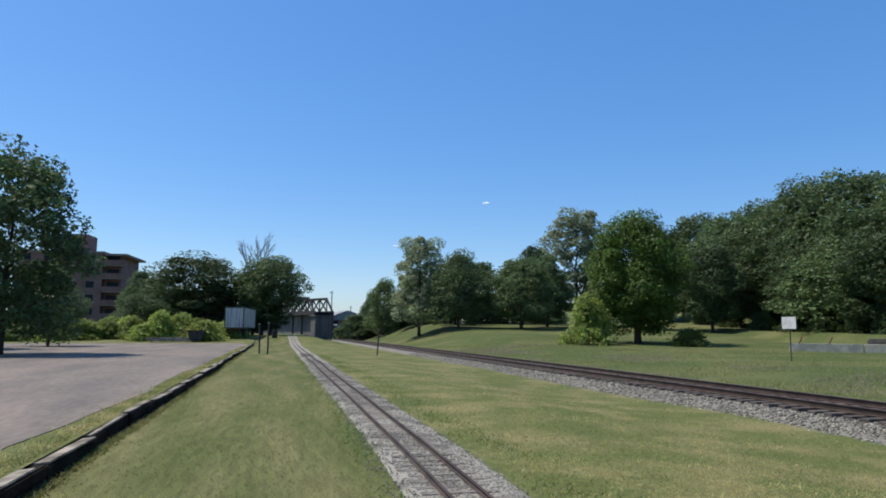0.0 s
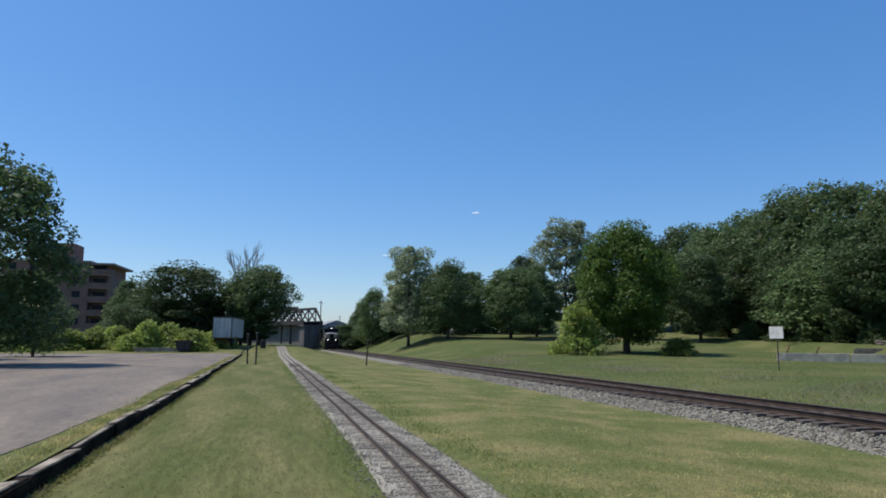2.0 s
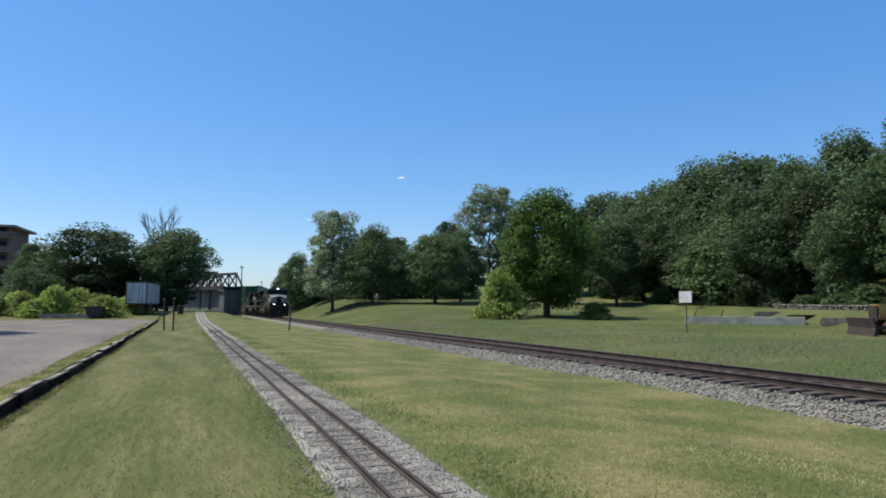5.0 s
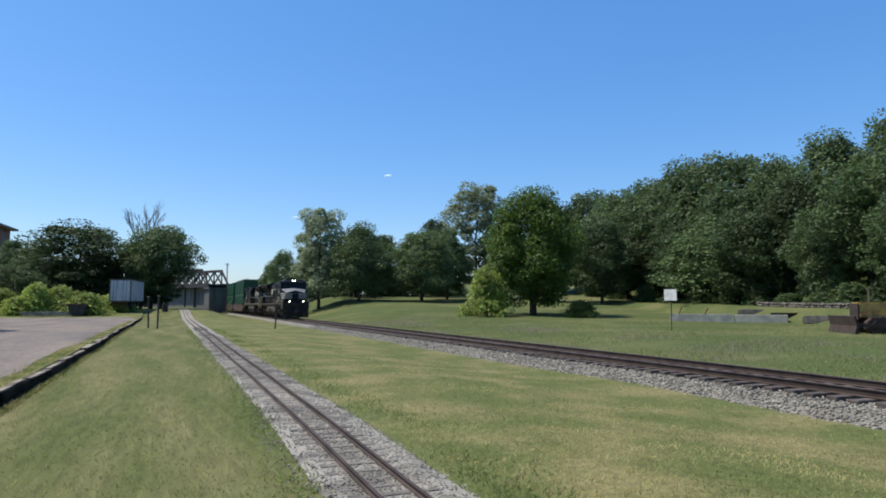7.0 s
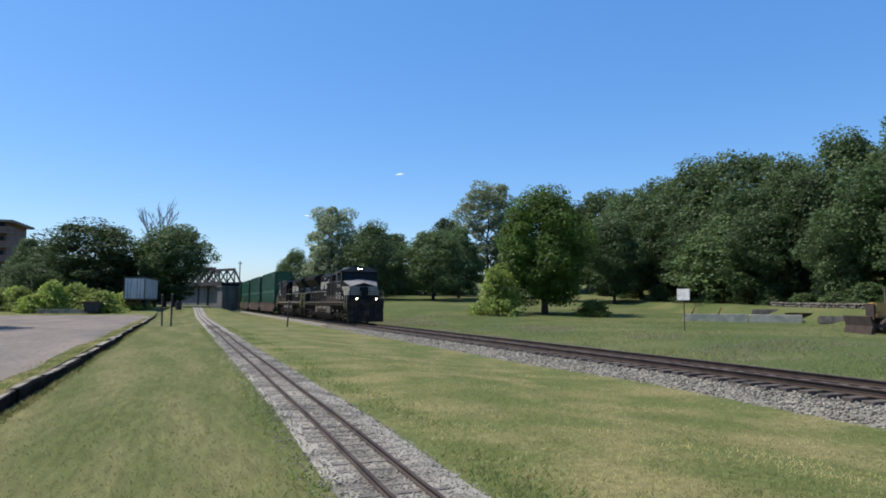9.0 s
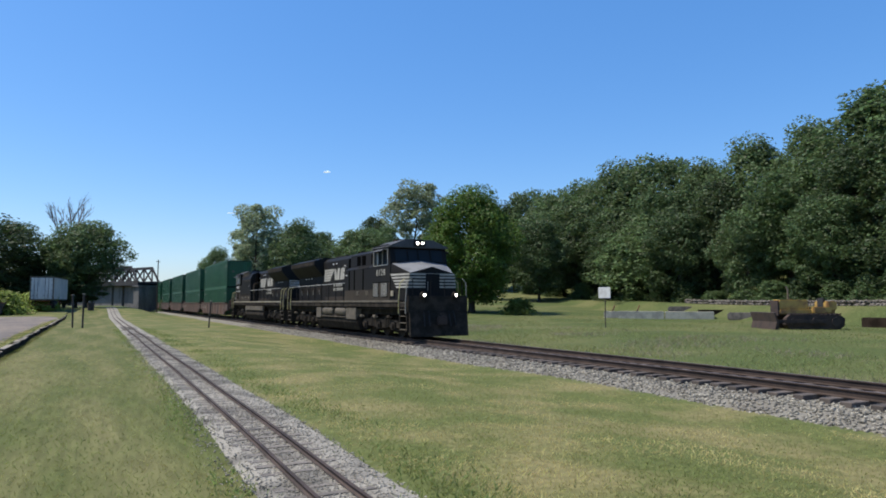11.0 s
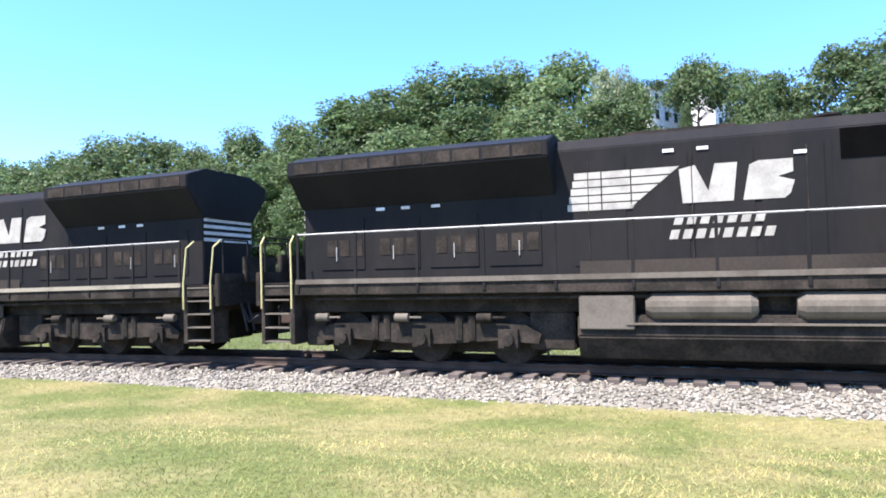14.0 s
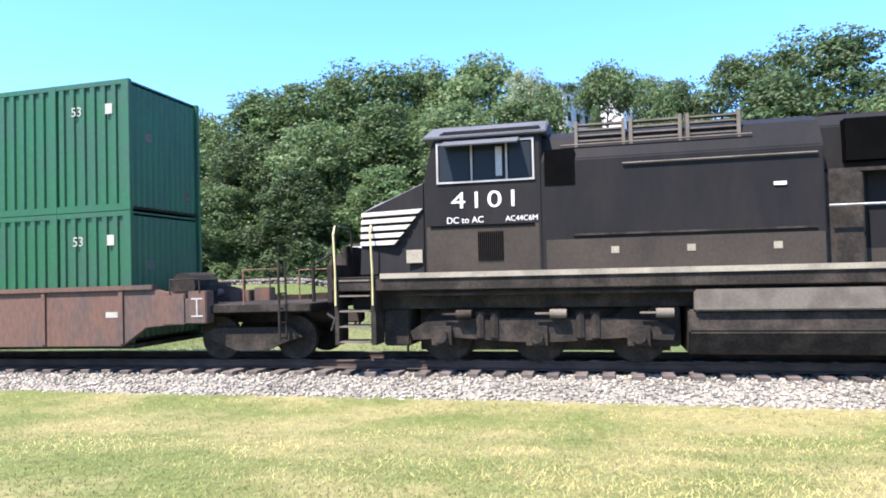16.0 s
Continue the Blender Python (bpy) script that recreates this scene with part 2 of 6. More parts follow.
M = dict(
    grass=mat("grass_ground", (0.1, 0.116, 0.037), 0.95, var=0.24, scale=0.5, fine=9.0, bump=0.03, col2=(0.185, 0.165, 0.073), spec=0.1),
    lawn=mat("green_mown_lawn", (0.085, 0.098, 0.031), 0.95, var=0.22, scale=0.9, fine=9.0, bump=0.03, col2=(0.165, 0.152, 0.068), mix=(0.4, 0.68), spec=0.1, stretch=(1, 0.16, 1), turn=13.0),
    field=mat("field_grass", (0.074, 0.095, 0.032), 0.95, var=0.22, scale=0.12, fine=5.0, bump=0.05, col2=(0.125, 0.128, 0.052), spec=0.1),
    blade=leaf_mat("dry_grass_blades", (0.2, 0.225, 0.068), 0.5, 0.25, (0.40, 0.335, 0.145), 0.6),
    green_blade=leaf_mat("green_grass_blades", (0.195, 0.23, 0.062), 0.5, 0.25, (0.27, 0.25, 0.092), 0.5),
    tuft=leaf_mat("lush_grass_tufts", (0.185, 0.235, 0.068), 0.5, 0.3),
    stalk=leaf_mat("dry_weed_stalks", (0.5, 0.42, 0.31), 0.5, 0.3, (0.27, 0.28, 0.13), 0.35),
    asphalt=mat("old_asphalt", (0.112, 0.092, 0.076), 0.9, var=0.2, scale=0.45, fine=7, bump=0.01, col2=(0.19, 0.152, 0.118), mix=(0.38, 0.62), stretch=(1, 0.3, 1), turn=13.0),
    gravel=mat("crushed_gravel", (0.30, 0.275, 0.225), 0.95, var=0.25, scale=1.2, fine=45, bump=0.02, per_island=0.35),
    ballast=mat("ballast_stone", (0.24, 0.22, 0.175), 0.95, var=0.3, col2=(0.19, 0.172, 0.137), scale=1.0, fine=22, bump=0.03, per_island=0.6),
    tie=mat("weathered_tie", (0.10, 0.08, 0.066), 0.9, var=0.25, scale=3, fine=30, bump=0.006, per_object=0.3),
    rail=mat("rusty_rail", (0.062, 0.041, 0.031), 0.75, metal=0.3, var=0.2, scale=2, fine=50),
    railtop=mat("worn_rail_head", (0.17, 0.135, 0.12), 0.5, metal=0.6, var=0.1, scale=2, fine=50),
    mtie=mat("bleached_tie", (0.16, 0.14, 0.118), 0.95, var=0.25, scale=3, fine=30, bump=0.006, per_object=0.25),
    timber=mat("grey_timber", (0.32, 0.28, 0.225), 0.9, var=0.2, scale=1.5, fine=25, bump=0.01, col2=(0.12, 0.1, 0.078), per_object=0.2, spec=0.1),
    black=mat("black_locomotive_paint", (0.0165, 0.0162, 0.0165), 0.55, var=0.07, scale=0.9, fine=9, col2=(0.021, 0.0198, 0.0188), spec=0.04, stretch=(1, 1, 0.35)),
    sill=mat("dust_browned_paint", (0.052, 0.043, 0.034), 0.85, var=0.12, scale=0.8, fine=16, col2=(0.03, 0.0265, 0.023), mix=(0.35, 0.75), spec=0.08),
    darktie=mat("creosoted_timber", (0.03, 0.022, 0.016), 0.9, var=0.25, scale=1.5, fine=25, bump=0.01, per_object=0.25, spec=0.05),
    dirty=mat("dusty_running_gear", (0.025, 0.022, 0.0185), 0.9, var=0.25, scale=2.2, fine=18, col2=(0.046, 0.038, 0.031), spec=0.05),
    tank=mat("dusty_grey_tank", (0.13, 0.113, 0.09), 0.7, var=0.1, scale=2, fine=20, col2=(0.095, 0.082, 0.065), spec=0.1),
    white=mat("white_paint", (0.66, 0.65, 0.62), 0.6, var=0.06, scale=2, fine=25, col2=(0.52, 0.5, 0.46), spec=0.2),
    cream=mat("cream_edge_paint", (0.25, 0.22, 0.16), 0.7, var=0.15, scale=2, fine=25),
    yellow=mat("handrail_yellow", (0.5, 0.44, 0.2), 0.6, var=0.1),
    # cab roof and visors: the sun's brightness is put into this grey
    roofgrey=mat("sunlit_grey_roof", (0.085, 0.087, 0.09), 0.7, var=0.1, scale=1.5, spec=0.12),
    green=mat("green_container_paint", (0.009, 0.08, 0.028), 0.5, var=0.12, scale=1.0, fine=12, col2=(0.014, 0.068, 0.032), coat=0.05),
    brown=mat("oxide_red_well_car", (0.098, 0.05, 0.032), 0.75, var=0.2, scale=1.5, fine=15, col2=(0.062, 0.042, 0.033), stretch=(1, 1, 0.4)),
    trailer=mat("weathered_white_trailer", (0.54, 0.535, 0.525), 0.5, var=0.06, scale=1.0, fine=10, col2=(0.4, 0.405, 0.42), stretch=(3, 3, 0.4)),
    trailgrey=mat("dull_grey_trailer", (0.17, 0.166, 0.16), 0.5, var=0.12, scale=1.2, fine=10, col2=(0.13, 0.115, 0.1), stretch=(3, 3, 0.5)),
    rubber=mat("tyre_rubber", (0.025, 0.025, 0.025), 0.9, var=0.15),
    rust=mat("rusted_steel", (0.16, 0.07, 0.04), 0.9, var=0.25, scale=2, fine=20, bump=0.004, col2=(0.07, 0.04, 0.03)),
    dozer=mat("faded_yellow_paint", (0.42, 0.27, 0.065), 0.7, var=0.15, scale=2, col2=(0.25, 0.14, 0.05)),
    orange=mat("orange_container_paint", (0.42, 0.12, 0.05), 0.6, var=0.15, scale=1.5, col2=(0.3, 0.1, 0.05)),
    concrete=mat("old_concrete", (0.46, 0.42, 0.33), 0.9, var=0.15, scale=1.2, fine=20, bump=0.01, col2=(0.3, 0.28, 0.23)),
    stone=mat("field_stone", (0.12, 0.105, 0.088), 0.95, var=0.2, scale=2, fine=15, bump=0.02, per_object=0.3, per_island=0.3),
    bark=mat("tree_bark", (0.07, 0.055, 0.04), 0.95, var=0.3, scale=2, fine=14, bump=0.02, stretch=(1, 1, 0.2)),
    deadwood=mat("bare_dead_wood", (0.2, 0.17, 0.15), 0.95, var=0.2),
    brick=mat("pink_brown_brick", (0.22, 0.125, 0.10), 0.9, var=0.1, scale=0.4, fine=9),
    slab=mat("balcony_concrete", (0.27, 0.2, 0.17), 0.9, var=0.1),
    shingle=mat("grey_shingles", (0.25, 0.25, 0.26), 0.9, var=0.12, scale=1, fine=10),
    girder=mat("dark_bridge_steel", (0.045, 0.04, 0.04), 0.8, var=0.2),
    pipe=mat("dark_post_steel", (0.05, 0.042, 0.038), 0.85, var=0.2),
    weed=leaf_mat("weed_blades", (0.22, 0.25, 0.09), 0.5, 0.25, (0.16, 0.195, 0.066), 0.3),
    # clouds emit their white, standing in for sunlight scattered through them
    cloud=glow("glowing_cloud_white", (0.82, 0.91, 1.0), 0.5),
    lamp=glow("headlight_glass", (1.0, 0.93, 0.8), 12.0),
    crate=mat("pale_crate_boards", (0.5, 0.42, 0.27), 0.9, var=0.15, scale=2, fine=25, bump=0.004, per_object=0.2),
    peeling=mat("peeling_white_paint", (0.7, 0.68, 0.63), 0.7, var=0.1, scale=2.2, fine=22, col2=(0.3, 0.28, 0.25), mix=(0.5, 0.6), stretch=(1, 1, 2.2)),
    slat=mat("pale_louvre_slats", (0.34, 0.33, 0.3), 0.6, var=0.1, scale=2, fine=20),
    pier=mat("stained_pier_concrete", (0.15, 0.14, 0.13), 0.95, var=0.2, scale=0.6, fine=8, col2=(0.09, 0.085, 0.08), stretch=(1, 1, 0.3)),
    # near-black that paints in the shade of openings not cut into the body
    void=mat("recess_shade_black", (0.004, 0.004, 0.004), 0.95, var=0.1, spec=0.0),
    emblem=mat("faded_emblem_white", (0.36, 0.345, 0.3), 0.7, var=0.1, scale=3, fine=25, spec=0.1),
    oldiron=mat("dark_rusted_iron", (0.05, 0.032, 0.024), 0.9, var=0.25, scale=2, fine=20, col2=(0.03, 0.022, 0.018)),
    # nose top: the sun falling on it is put into a lighter grey
    nosetop=mat("sunlit_nose_top", (0.2, 0.2, 0.2), 0.6, var=0.1, scale=2, fine=20, spec=0.1),
)
gm = bpy.data.materials.new("dark_window_glass")
gm.use_nodes = True
gb = gm.node_tree.nodes["Principled BSDF"]
gb.inputs["Base Color"].default_value, gb.inputs["Roughness"].default_value = (0.02, 0.025, 0.03, 1), 0.06
gb.inputs["Specular IOR Level"].default_value = 0.05
M["glass"] = gm
LEAF = [leaf_mat("leaves_mid", (0.098, 0.145, 0.055)), leaf_mat("leaves_dark", (0.076, 0.118, 0.043)),
        leaf_mat("leaves_bright", (0.12, 0.2, 0.035)), leaf_mat("leaves_grey", (0.25, 0.295, 0.17), 0.5), leaf_mat("leaves_sunny_bush", (0.30, 0.38, 0.09), 0.55)]

# ---------------------------------------------------------------- building blocks


def box(bm, x0, x1, y0, y1, z0, z1, m=None):
    vs = [bm.verts.new(Vector((x, y, z)) if m is None else m @ Vector((x, y, z))) for x in (x0, x1) for y in (y0, y1) for z in (z0, z1)]
    for f in ((0, 1, 3, 2), (4, 6, 7, 5), (0, 4, 5, 1), (2, 3, 7, 6), (0, 2, 6, 4), (1, 5, 7, 3)):
        bm.faces.new([vs[i] for i in f])
    return vs


def tube(bm, a, b, r, seg=8, r2=None):
    a, b = Vector(a), Vector(b)
    q = (b - a).to_track_quat("Z", "Y")
    r2 = r if r2 is None else r2
    rings = []
    for p, rad in ((a, r), (b, r2)):
        rings.append([bm.verts.new(p + q @ Vector((rad * math.cos(2 * math.pi * i / seg), rad * math.sin(2 * math.pi * i / seg), 0))) for i in range(seg)])
    for i in range(seg):
        bm.faces.new((rings[0][i], rings[0][(i + 1) % seg], rings[1][(i + 1) % seg], rings[1][i]))
    bm.faces.new(rings[0][::-1]), bm.faces.new(rings[1])


def prism(bm, pts, x0, x1, m=None, axis="x"):
    """A side outline pts of (y, z), carried from x0 to x1 (axis x), or of (x, z) carried along y."""
    def at(w, p):
        v = Vector((w, p[0], p[1])) if axis == "x" else Vector((p[0], w, p[1]))
        return v if m is None else m @ v
    a = [bm.verts.new(at(x0, p)) for p in pts]
    b = [bm.verts.new(at(x1, p)) for p in pts]
    n = len(pts)
    for i in range(n):
        bm.faces.new((a[i], a[(i + 1) % n], b[(i + 1) % n], b[i]))
    bm.faces.new(a[::-1]), bm.faces.new(b)


def finish(bm, bevel=0.0, seg=2):
    bmesh.ops.recalc_face_normals(bm, faces=bm.faces)
    if bevel:
        bmesh.ops.bevel(bm, geom=list(bm.edges), offset=bevel, segments=seg, affect="EDGES", clamp_overlap=True)
    return bm


def part(name, bm, material, parent=None, label="", bevel=0.0, smooth=False):
    """One mesh object from a bmesh, under a thing or a part."""
    finish(bm, bevel)
    me = bpy.data.meshes.new(name)
    bm.to_mesh(me)
    bm.free()
    me.materials.append(M[material] if isinstance(material, str) else material)
    if smooth:
        for p in me.polygons:
            p.use_smooth = True
    ob = new(name, me)
    ob.parent = parent
    if label:
        tagged(ob, label)
    return ob


def raw(name, verts, faces, material, parent=None):
    me = bpy.data.meshes.new(name)
    me.from_pydata(verts, [], faces)
    me.update()
    me.materials.append(M[material] if isinstance(material, str) else material)
    ob = new(name, me)
    ob.parent = parent
    return ob


def thing(name, label, category, group="", kind="", at=None):
    ob = tagged(new(name), label, category, group, kind)
    if at is not None:
        ob.matrix_basis = at
    return ob


def lettering(name, words, size, material, parent, m, label="", depth=0.004):
    cu = bpy.data.curves.new(name, "FONT")
    cu.body, cu.size, cu.extrude, cu.align_x, cu.align_y = words, size, depth, "CENTER", "CENTER"
    tmp = bpy.data.objects.new("tmp", cu)
    scene.collection.objects.link(tmp)
    dg = bpy.context.evaluated_depsgraph_get()
    me = bpy.data.meshes.new_from_object(tmp.evaluated_get(dg))
    bpy.data.objects.remove(tmp)
    me.materials.clear()
    me.materials.append(M[material])
    ob = new(name, me)
    ob.parent = parent
    ob.matrix_basis = m
    if label:
        tagged(ob, label)
    return ob


# ---------------------------------------------------------------- the plan: s across the railway, u along it
TH = radians(13.0)
NV, DV = Vector((math.cos(TH), math.sin(TH), 0)), Vector((-math.sin(TH), math.cos(TH), 0))
TRACK = 13.75


def at(s, u, z=0.0):
    return NV * s + DV * u + Vector((0, 0, z))


def placed(s, u, z, turn=0.0):
    """A pose on the plan; turn: degrees from the railway's direction, local y along it."""
    p = at(s, u, z)
    return pose(p.x, p.y, p.z, 0, 0, 13.0 + turn)


def ease(x, a, b):
    t = min(max((x - a) / (b - a), 0.0), 1.0)
    return t * t * (3 - 2 * t)


def rail_z(u):
    """Height of the rail heads."""
    return -0.35 + 0.43 * ease(u, -40, 16) if u < 16 else 0.08


def edge_s(u):
    """Where the wood begins; it draws back behind the long trailer."""
    return 47 + 0.28 * max(u, 0) + 0.10 * max(-u, 0) + 9 * math.exp(-((u - 11) / 8) ** 2)


def hill(s, u):
    edge = edge_s(u)
    bank = 1.35 * ease(s, edge - 6.6, edge - 3.2) * ease(u, 16, 26) * (1 - 0.6 * ease(u, 60, 90))
    return bank + 0.42 * max(0.0, min(s - edge - 2, 43)) + 0.12 * max(0.0, s - edge - 45)


def ground_z(s, u):
    left = 1.0 * ease(u, 78, 112)
    right = 3.4 * ease(u, 42, 140) + hill(s, u)
    bed = rail_z(u) - 0.42
    if s < 9.5:
        z = left + (bed - left) * ease(s, 4.5, 10.0)
    elif s < 18:
        z = bed
    else:
        z = bed + (right - bed) * ease(s, 17, 30)
    return z + 0.04 * noise.noise(Vector((s * 0.15, u * 0.15, 0))) * ease(math.hypot(s, u), 3, 9)


# ---------------------------------------------------------------- ground
def spaced(a, b, fine_a, fine_b, step, grow=1.25):
    xs = list(np.arange(fine_a, fine_b + 1e-6, step))
    d = step
    while xs[-1] < b:
        d *= grow
        xs.append(min(xs[-1] + d, b))
    d = step
    while xs[0] > a:
        d *= grow
        xs.insert(0, max(xs[0] - d, a))
    return xs


SS, UU = spaced(-2500, 2500, -6, 76, 0.8), spaced(-2000, 3500, -24, 110, 1.6)
gv = [tuple(at(s, u, ground_z(s, u) if abs(s) < 400 and abs(u) < 600 else min(ground_z(max(min(s, 160), -400), max(min(u, 600), -600)), 25))) for u in UU for s in SS]
nS = len(SS)
gf = [(j * nS + i, j * nS + i + 1, (j + 1) * nS + i + 1, (j + 1) * nS + i) for j in range(len(UU) - 1) for i in range(nS - 1)]
ground = raw("ground", gv, gf, "grass")
for p in ground.data.polygons:
    p.use_smooth = True
ground.data.materials.append(M["field"])
ground.data.materials.append(M["lawn"])
for p in ground.data.polygons:
    c = p.center
    if c.dot(NV) > 16 or c.dot(DV) > 110 or c.dot(NV) < -30:
        p.material_index = 1
    elif c.dot(NV) < 1.9:
        p.material_index = 2
tagged(ground, "mown lawn and rough grass field rising to a wooded slope", "ground", kind="structure")

# parking lot behind its timber wall
bm = bmesh.new()
lot_us = spaced(-12, 101, -12, 101, 4)
lv = []
for u in lot_us:
    for s in (-2.66 - 0.004 * max(u, 0), -4, -8, -16, -30, -60):
        zz = 0.235 + 0.965 * ease(u, 84, 112)
        lv.append(bm.verts.new(at(s, u, zz)))
for j in range(len(lot_us) - 1):
    for i in range(5):
        bm.faces.new([lv[j * 6 + i], lv[j * 6 + i + 1], lv[(j + 1) * 6 + i + 1], lv[(j + 1) * 6 + i]])
lot_bank = part("lot_bank", bm, "grass")
tagged(lot_bank, "dry grass verge round the parking lot", "verge", kind="structure")
bm = bmesh.new()
pts = [(-3.15, -10)] + [(-3.2 + 0.12 * math.sin(q * 0.9) + 0.06 * math.sin(q * 2.3), q * 2.0) for q in range(38)] + [(-3.5, 80), (-4.6, 85), (-9, 88.5), (-20, 90), (-55, 90), (-55, -10)]
for z0, z1 in ((0.15, 0.247),):
    a = [bm.verts.new(at(s, u, z1)) for s, u in pts]
    b = [bm.verts.new(at(s, u, z0)) for s, u in pts]
    bm.faces.new(a), bm.faces.new(b[::-1])
    for i in range(len(pts)):
        bm.faces.new((a[i], a[(i + 1) % len(pts)], b[(i + 1) % len(pts)], b[i]))
tagged(part("parking_lot", bm, "asphalt"), "worn pinkish grey asphalt parking lot", "parking lot", kind="structure")
wall = thing("retaining_wall", "low weathered timber wall edging the lot, top planks silvered", "wall", kind="structure")
u = -11.0
while u < 97:
    n = random.uniform(2.2, 2.6)
    zz = 0.9 * ease(u, 84, 112)
    lean = random.uniform(-7, 2)
    m = placed(-2.57 - 0.004 * max(u, 0) + random.uniform(-.035, .035), u, zz + random.uniform(-.035, .02), random.uniform(-1.3, 1.3)) @ pose(0, 0, 0, random.uniform(-.7, .7), lean, 0)
    for z0, z1 in ((-0.14, 0.055), (0.06, 0.205)):
        bm = bmesh.new()
        j = random.uniform(-.012, .012)
        box(bm, -0.085 + j, 0.08 + j, 0, n, z0, z1, m)
        part("timber", bm, "darktie", wall, bevel=0.018)
    bm = bmesh.new()
    w = random.uniform(0.08, 0.12)
    box(bm, -w - 0.02, w - 0.035, random.uniform(0.0, 0.3), n - random.uniform(0.0, 0.35), 0.206, 0.235, m @ pose(0, 0, 0, random.uniform(-.4, .4), random.uniform(-4, 4), random.uniform(-1.6, 1.6)))
    part("plank", bm, "timber", wall, bevel=0.008)
    u += n + 0.02

# ---------------------------------------------------------------- main railway
U0, U1 = -60.0, 460.0
track = thing("railway_track", "single railway track with rusty rails on wooden ties", "railway track", kind="structure")
us_ = spaced(U0, U1, -20, 60, 4)


def sweep(name, prof, material, s0, us, parent=None, zf=rail_z):
    bm = bmesh.new()
    mid = s0 if callable(s0) else (lambda u: s0)
    rings = [[bm.verts.new(at(mid(u) + a, u, zf(u) + z)) for a, z in prof] for u in us]
    n = len(prof)
    for r, q in zip(rings, rings[1:]):
        for i in range(n):
            bm.faces.new((r[i], r[(i + 1) % n], q[(i + 1) % n], q[i]))
    bm.faces.new(rings[0]), bm.faces.new(rings[-1][::-1])
    return part(name, bm, material, parent)


RAILP = [(-0.07, -0.17), (0.07, -0.17), (0.07, -0.155), (0.012, -0.135), (0.01, -0.045), (0.036, -0.03), (0.036, -0.004), (-0.036, -0.004), (-0.036, -0.03), (-0.01, -0.045), (-0.012, -0.135), (-0.07, -0.155)]
TOPP = [(-0.034, -0.004), (0.034, -0.004), (0.026, 0.0), (-0.026, 0.0)]
for sgn in (-1, 1):
    r = sweep("rail", RAILP, "rail", TRACK + sgn * 0.755, us_, track)
    sweep("rail_head", TOPP, "railtop", TRACK + sgn * 0.755, us_, r)
bed = sweep("ballast_bed", [(-3.3, -0.62), (-1.9, -0.31), (-1.2, -0.262), (1.2, -0.262), (1.9, -0.31), (3.3, -0.62)], "ballast", TRACK, us_)
tagged(bed, "grey crushed stone ballast bank under the track", "ballast", kind="structure")

# ---------------------------------------------------------------- miniature railway
def mini_s(u):
    return 2.02 - 0.1 * (1 - ease(u, 4, 16))


mini = thing("miniature_railway_track", "narrow miniature railway track on pale gravel", "railway track", kind="structure")
mus = spaced(-30, 118, -10, 118, 2)


def mini_z(u):
    return ground_z(mini_s(u), u) + 0.10


for sgn in (-1, 1):
    sweep("rail", [(-0.03, -0.05), (0.03, -0.05), (0.008, -0.035), (0.008, -0.014), (0.018, -0.008), (0.018, 0), (-0.018, 0), (-0.018, -0.008), (-0.008, -0.014), (-0.008, -0.035)], "rail", (lambda u, k=sgn * 0.195: mini_s(u) + k), mus, mini, mini_z)
bed = sweep("gravel_path", [(-0.68, -0.13), (-0.44, -0.068), (0.5, -0.068), (0.98, -0.135)], "gravel", mini_s, mus, None, mini_z)
tagged(bed, "pale gravel strip beneath the miniature railway", "gravel path", kind="structure")

# ---------------------------------------------------------------- train


def handrail_part(parent, pts, r=0.022, material="black"):
    bm = bmesh.new()
    for a, b in zip(pts, pts[1:]):
        tube(bm, a, b, r, 6)
    return part("handrail", bm, material, parent)


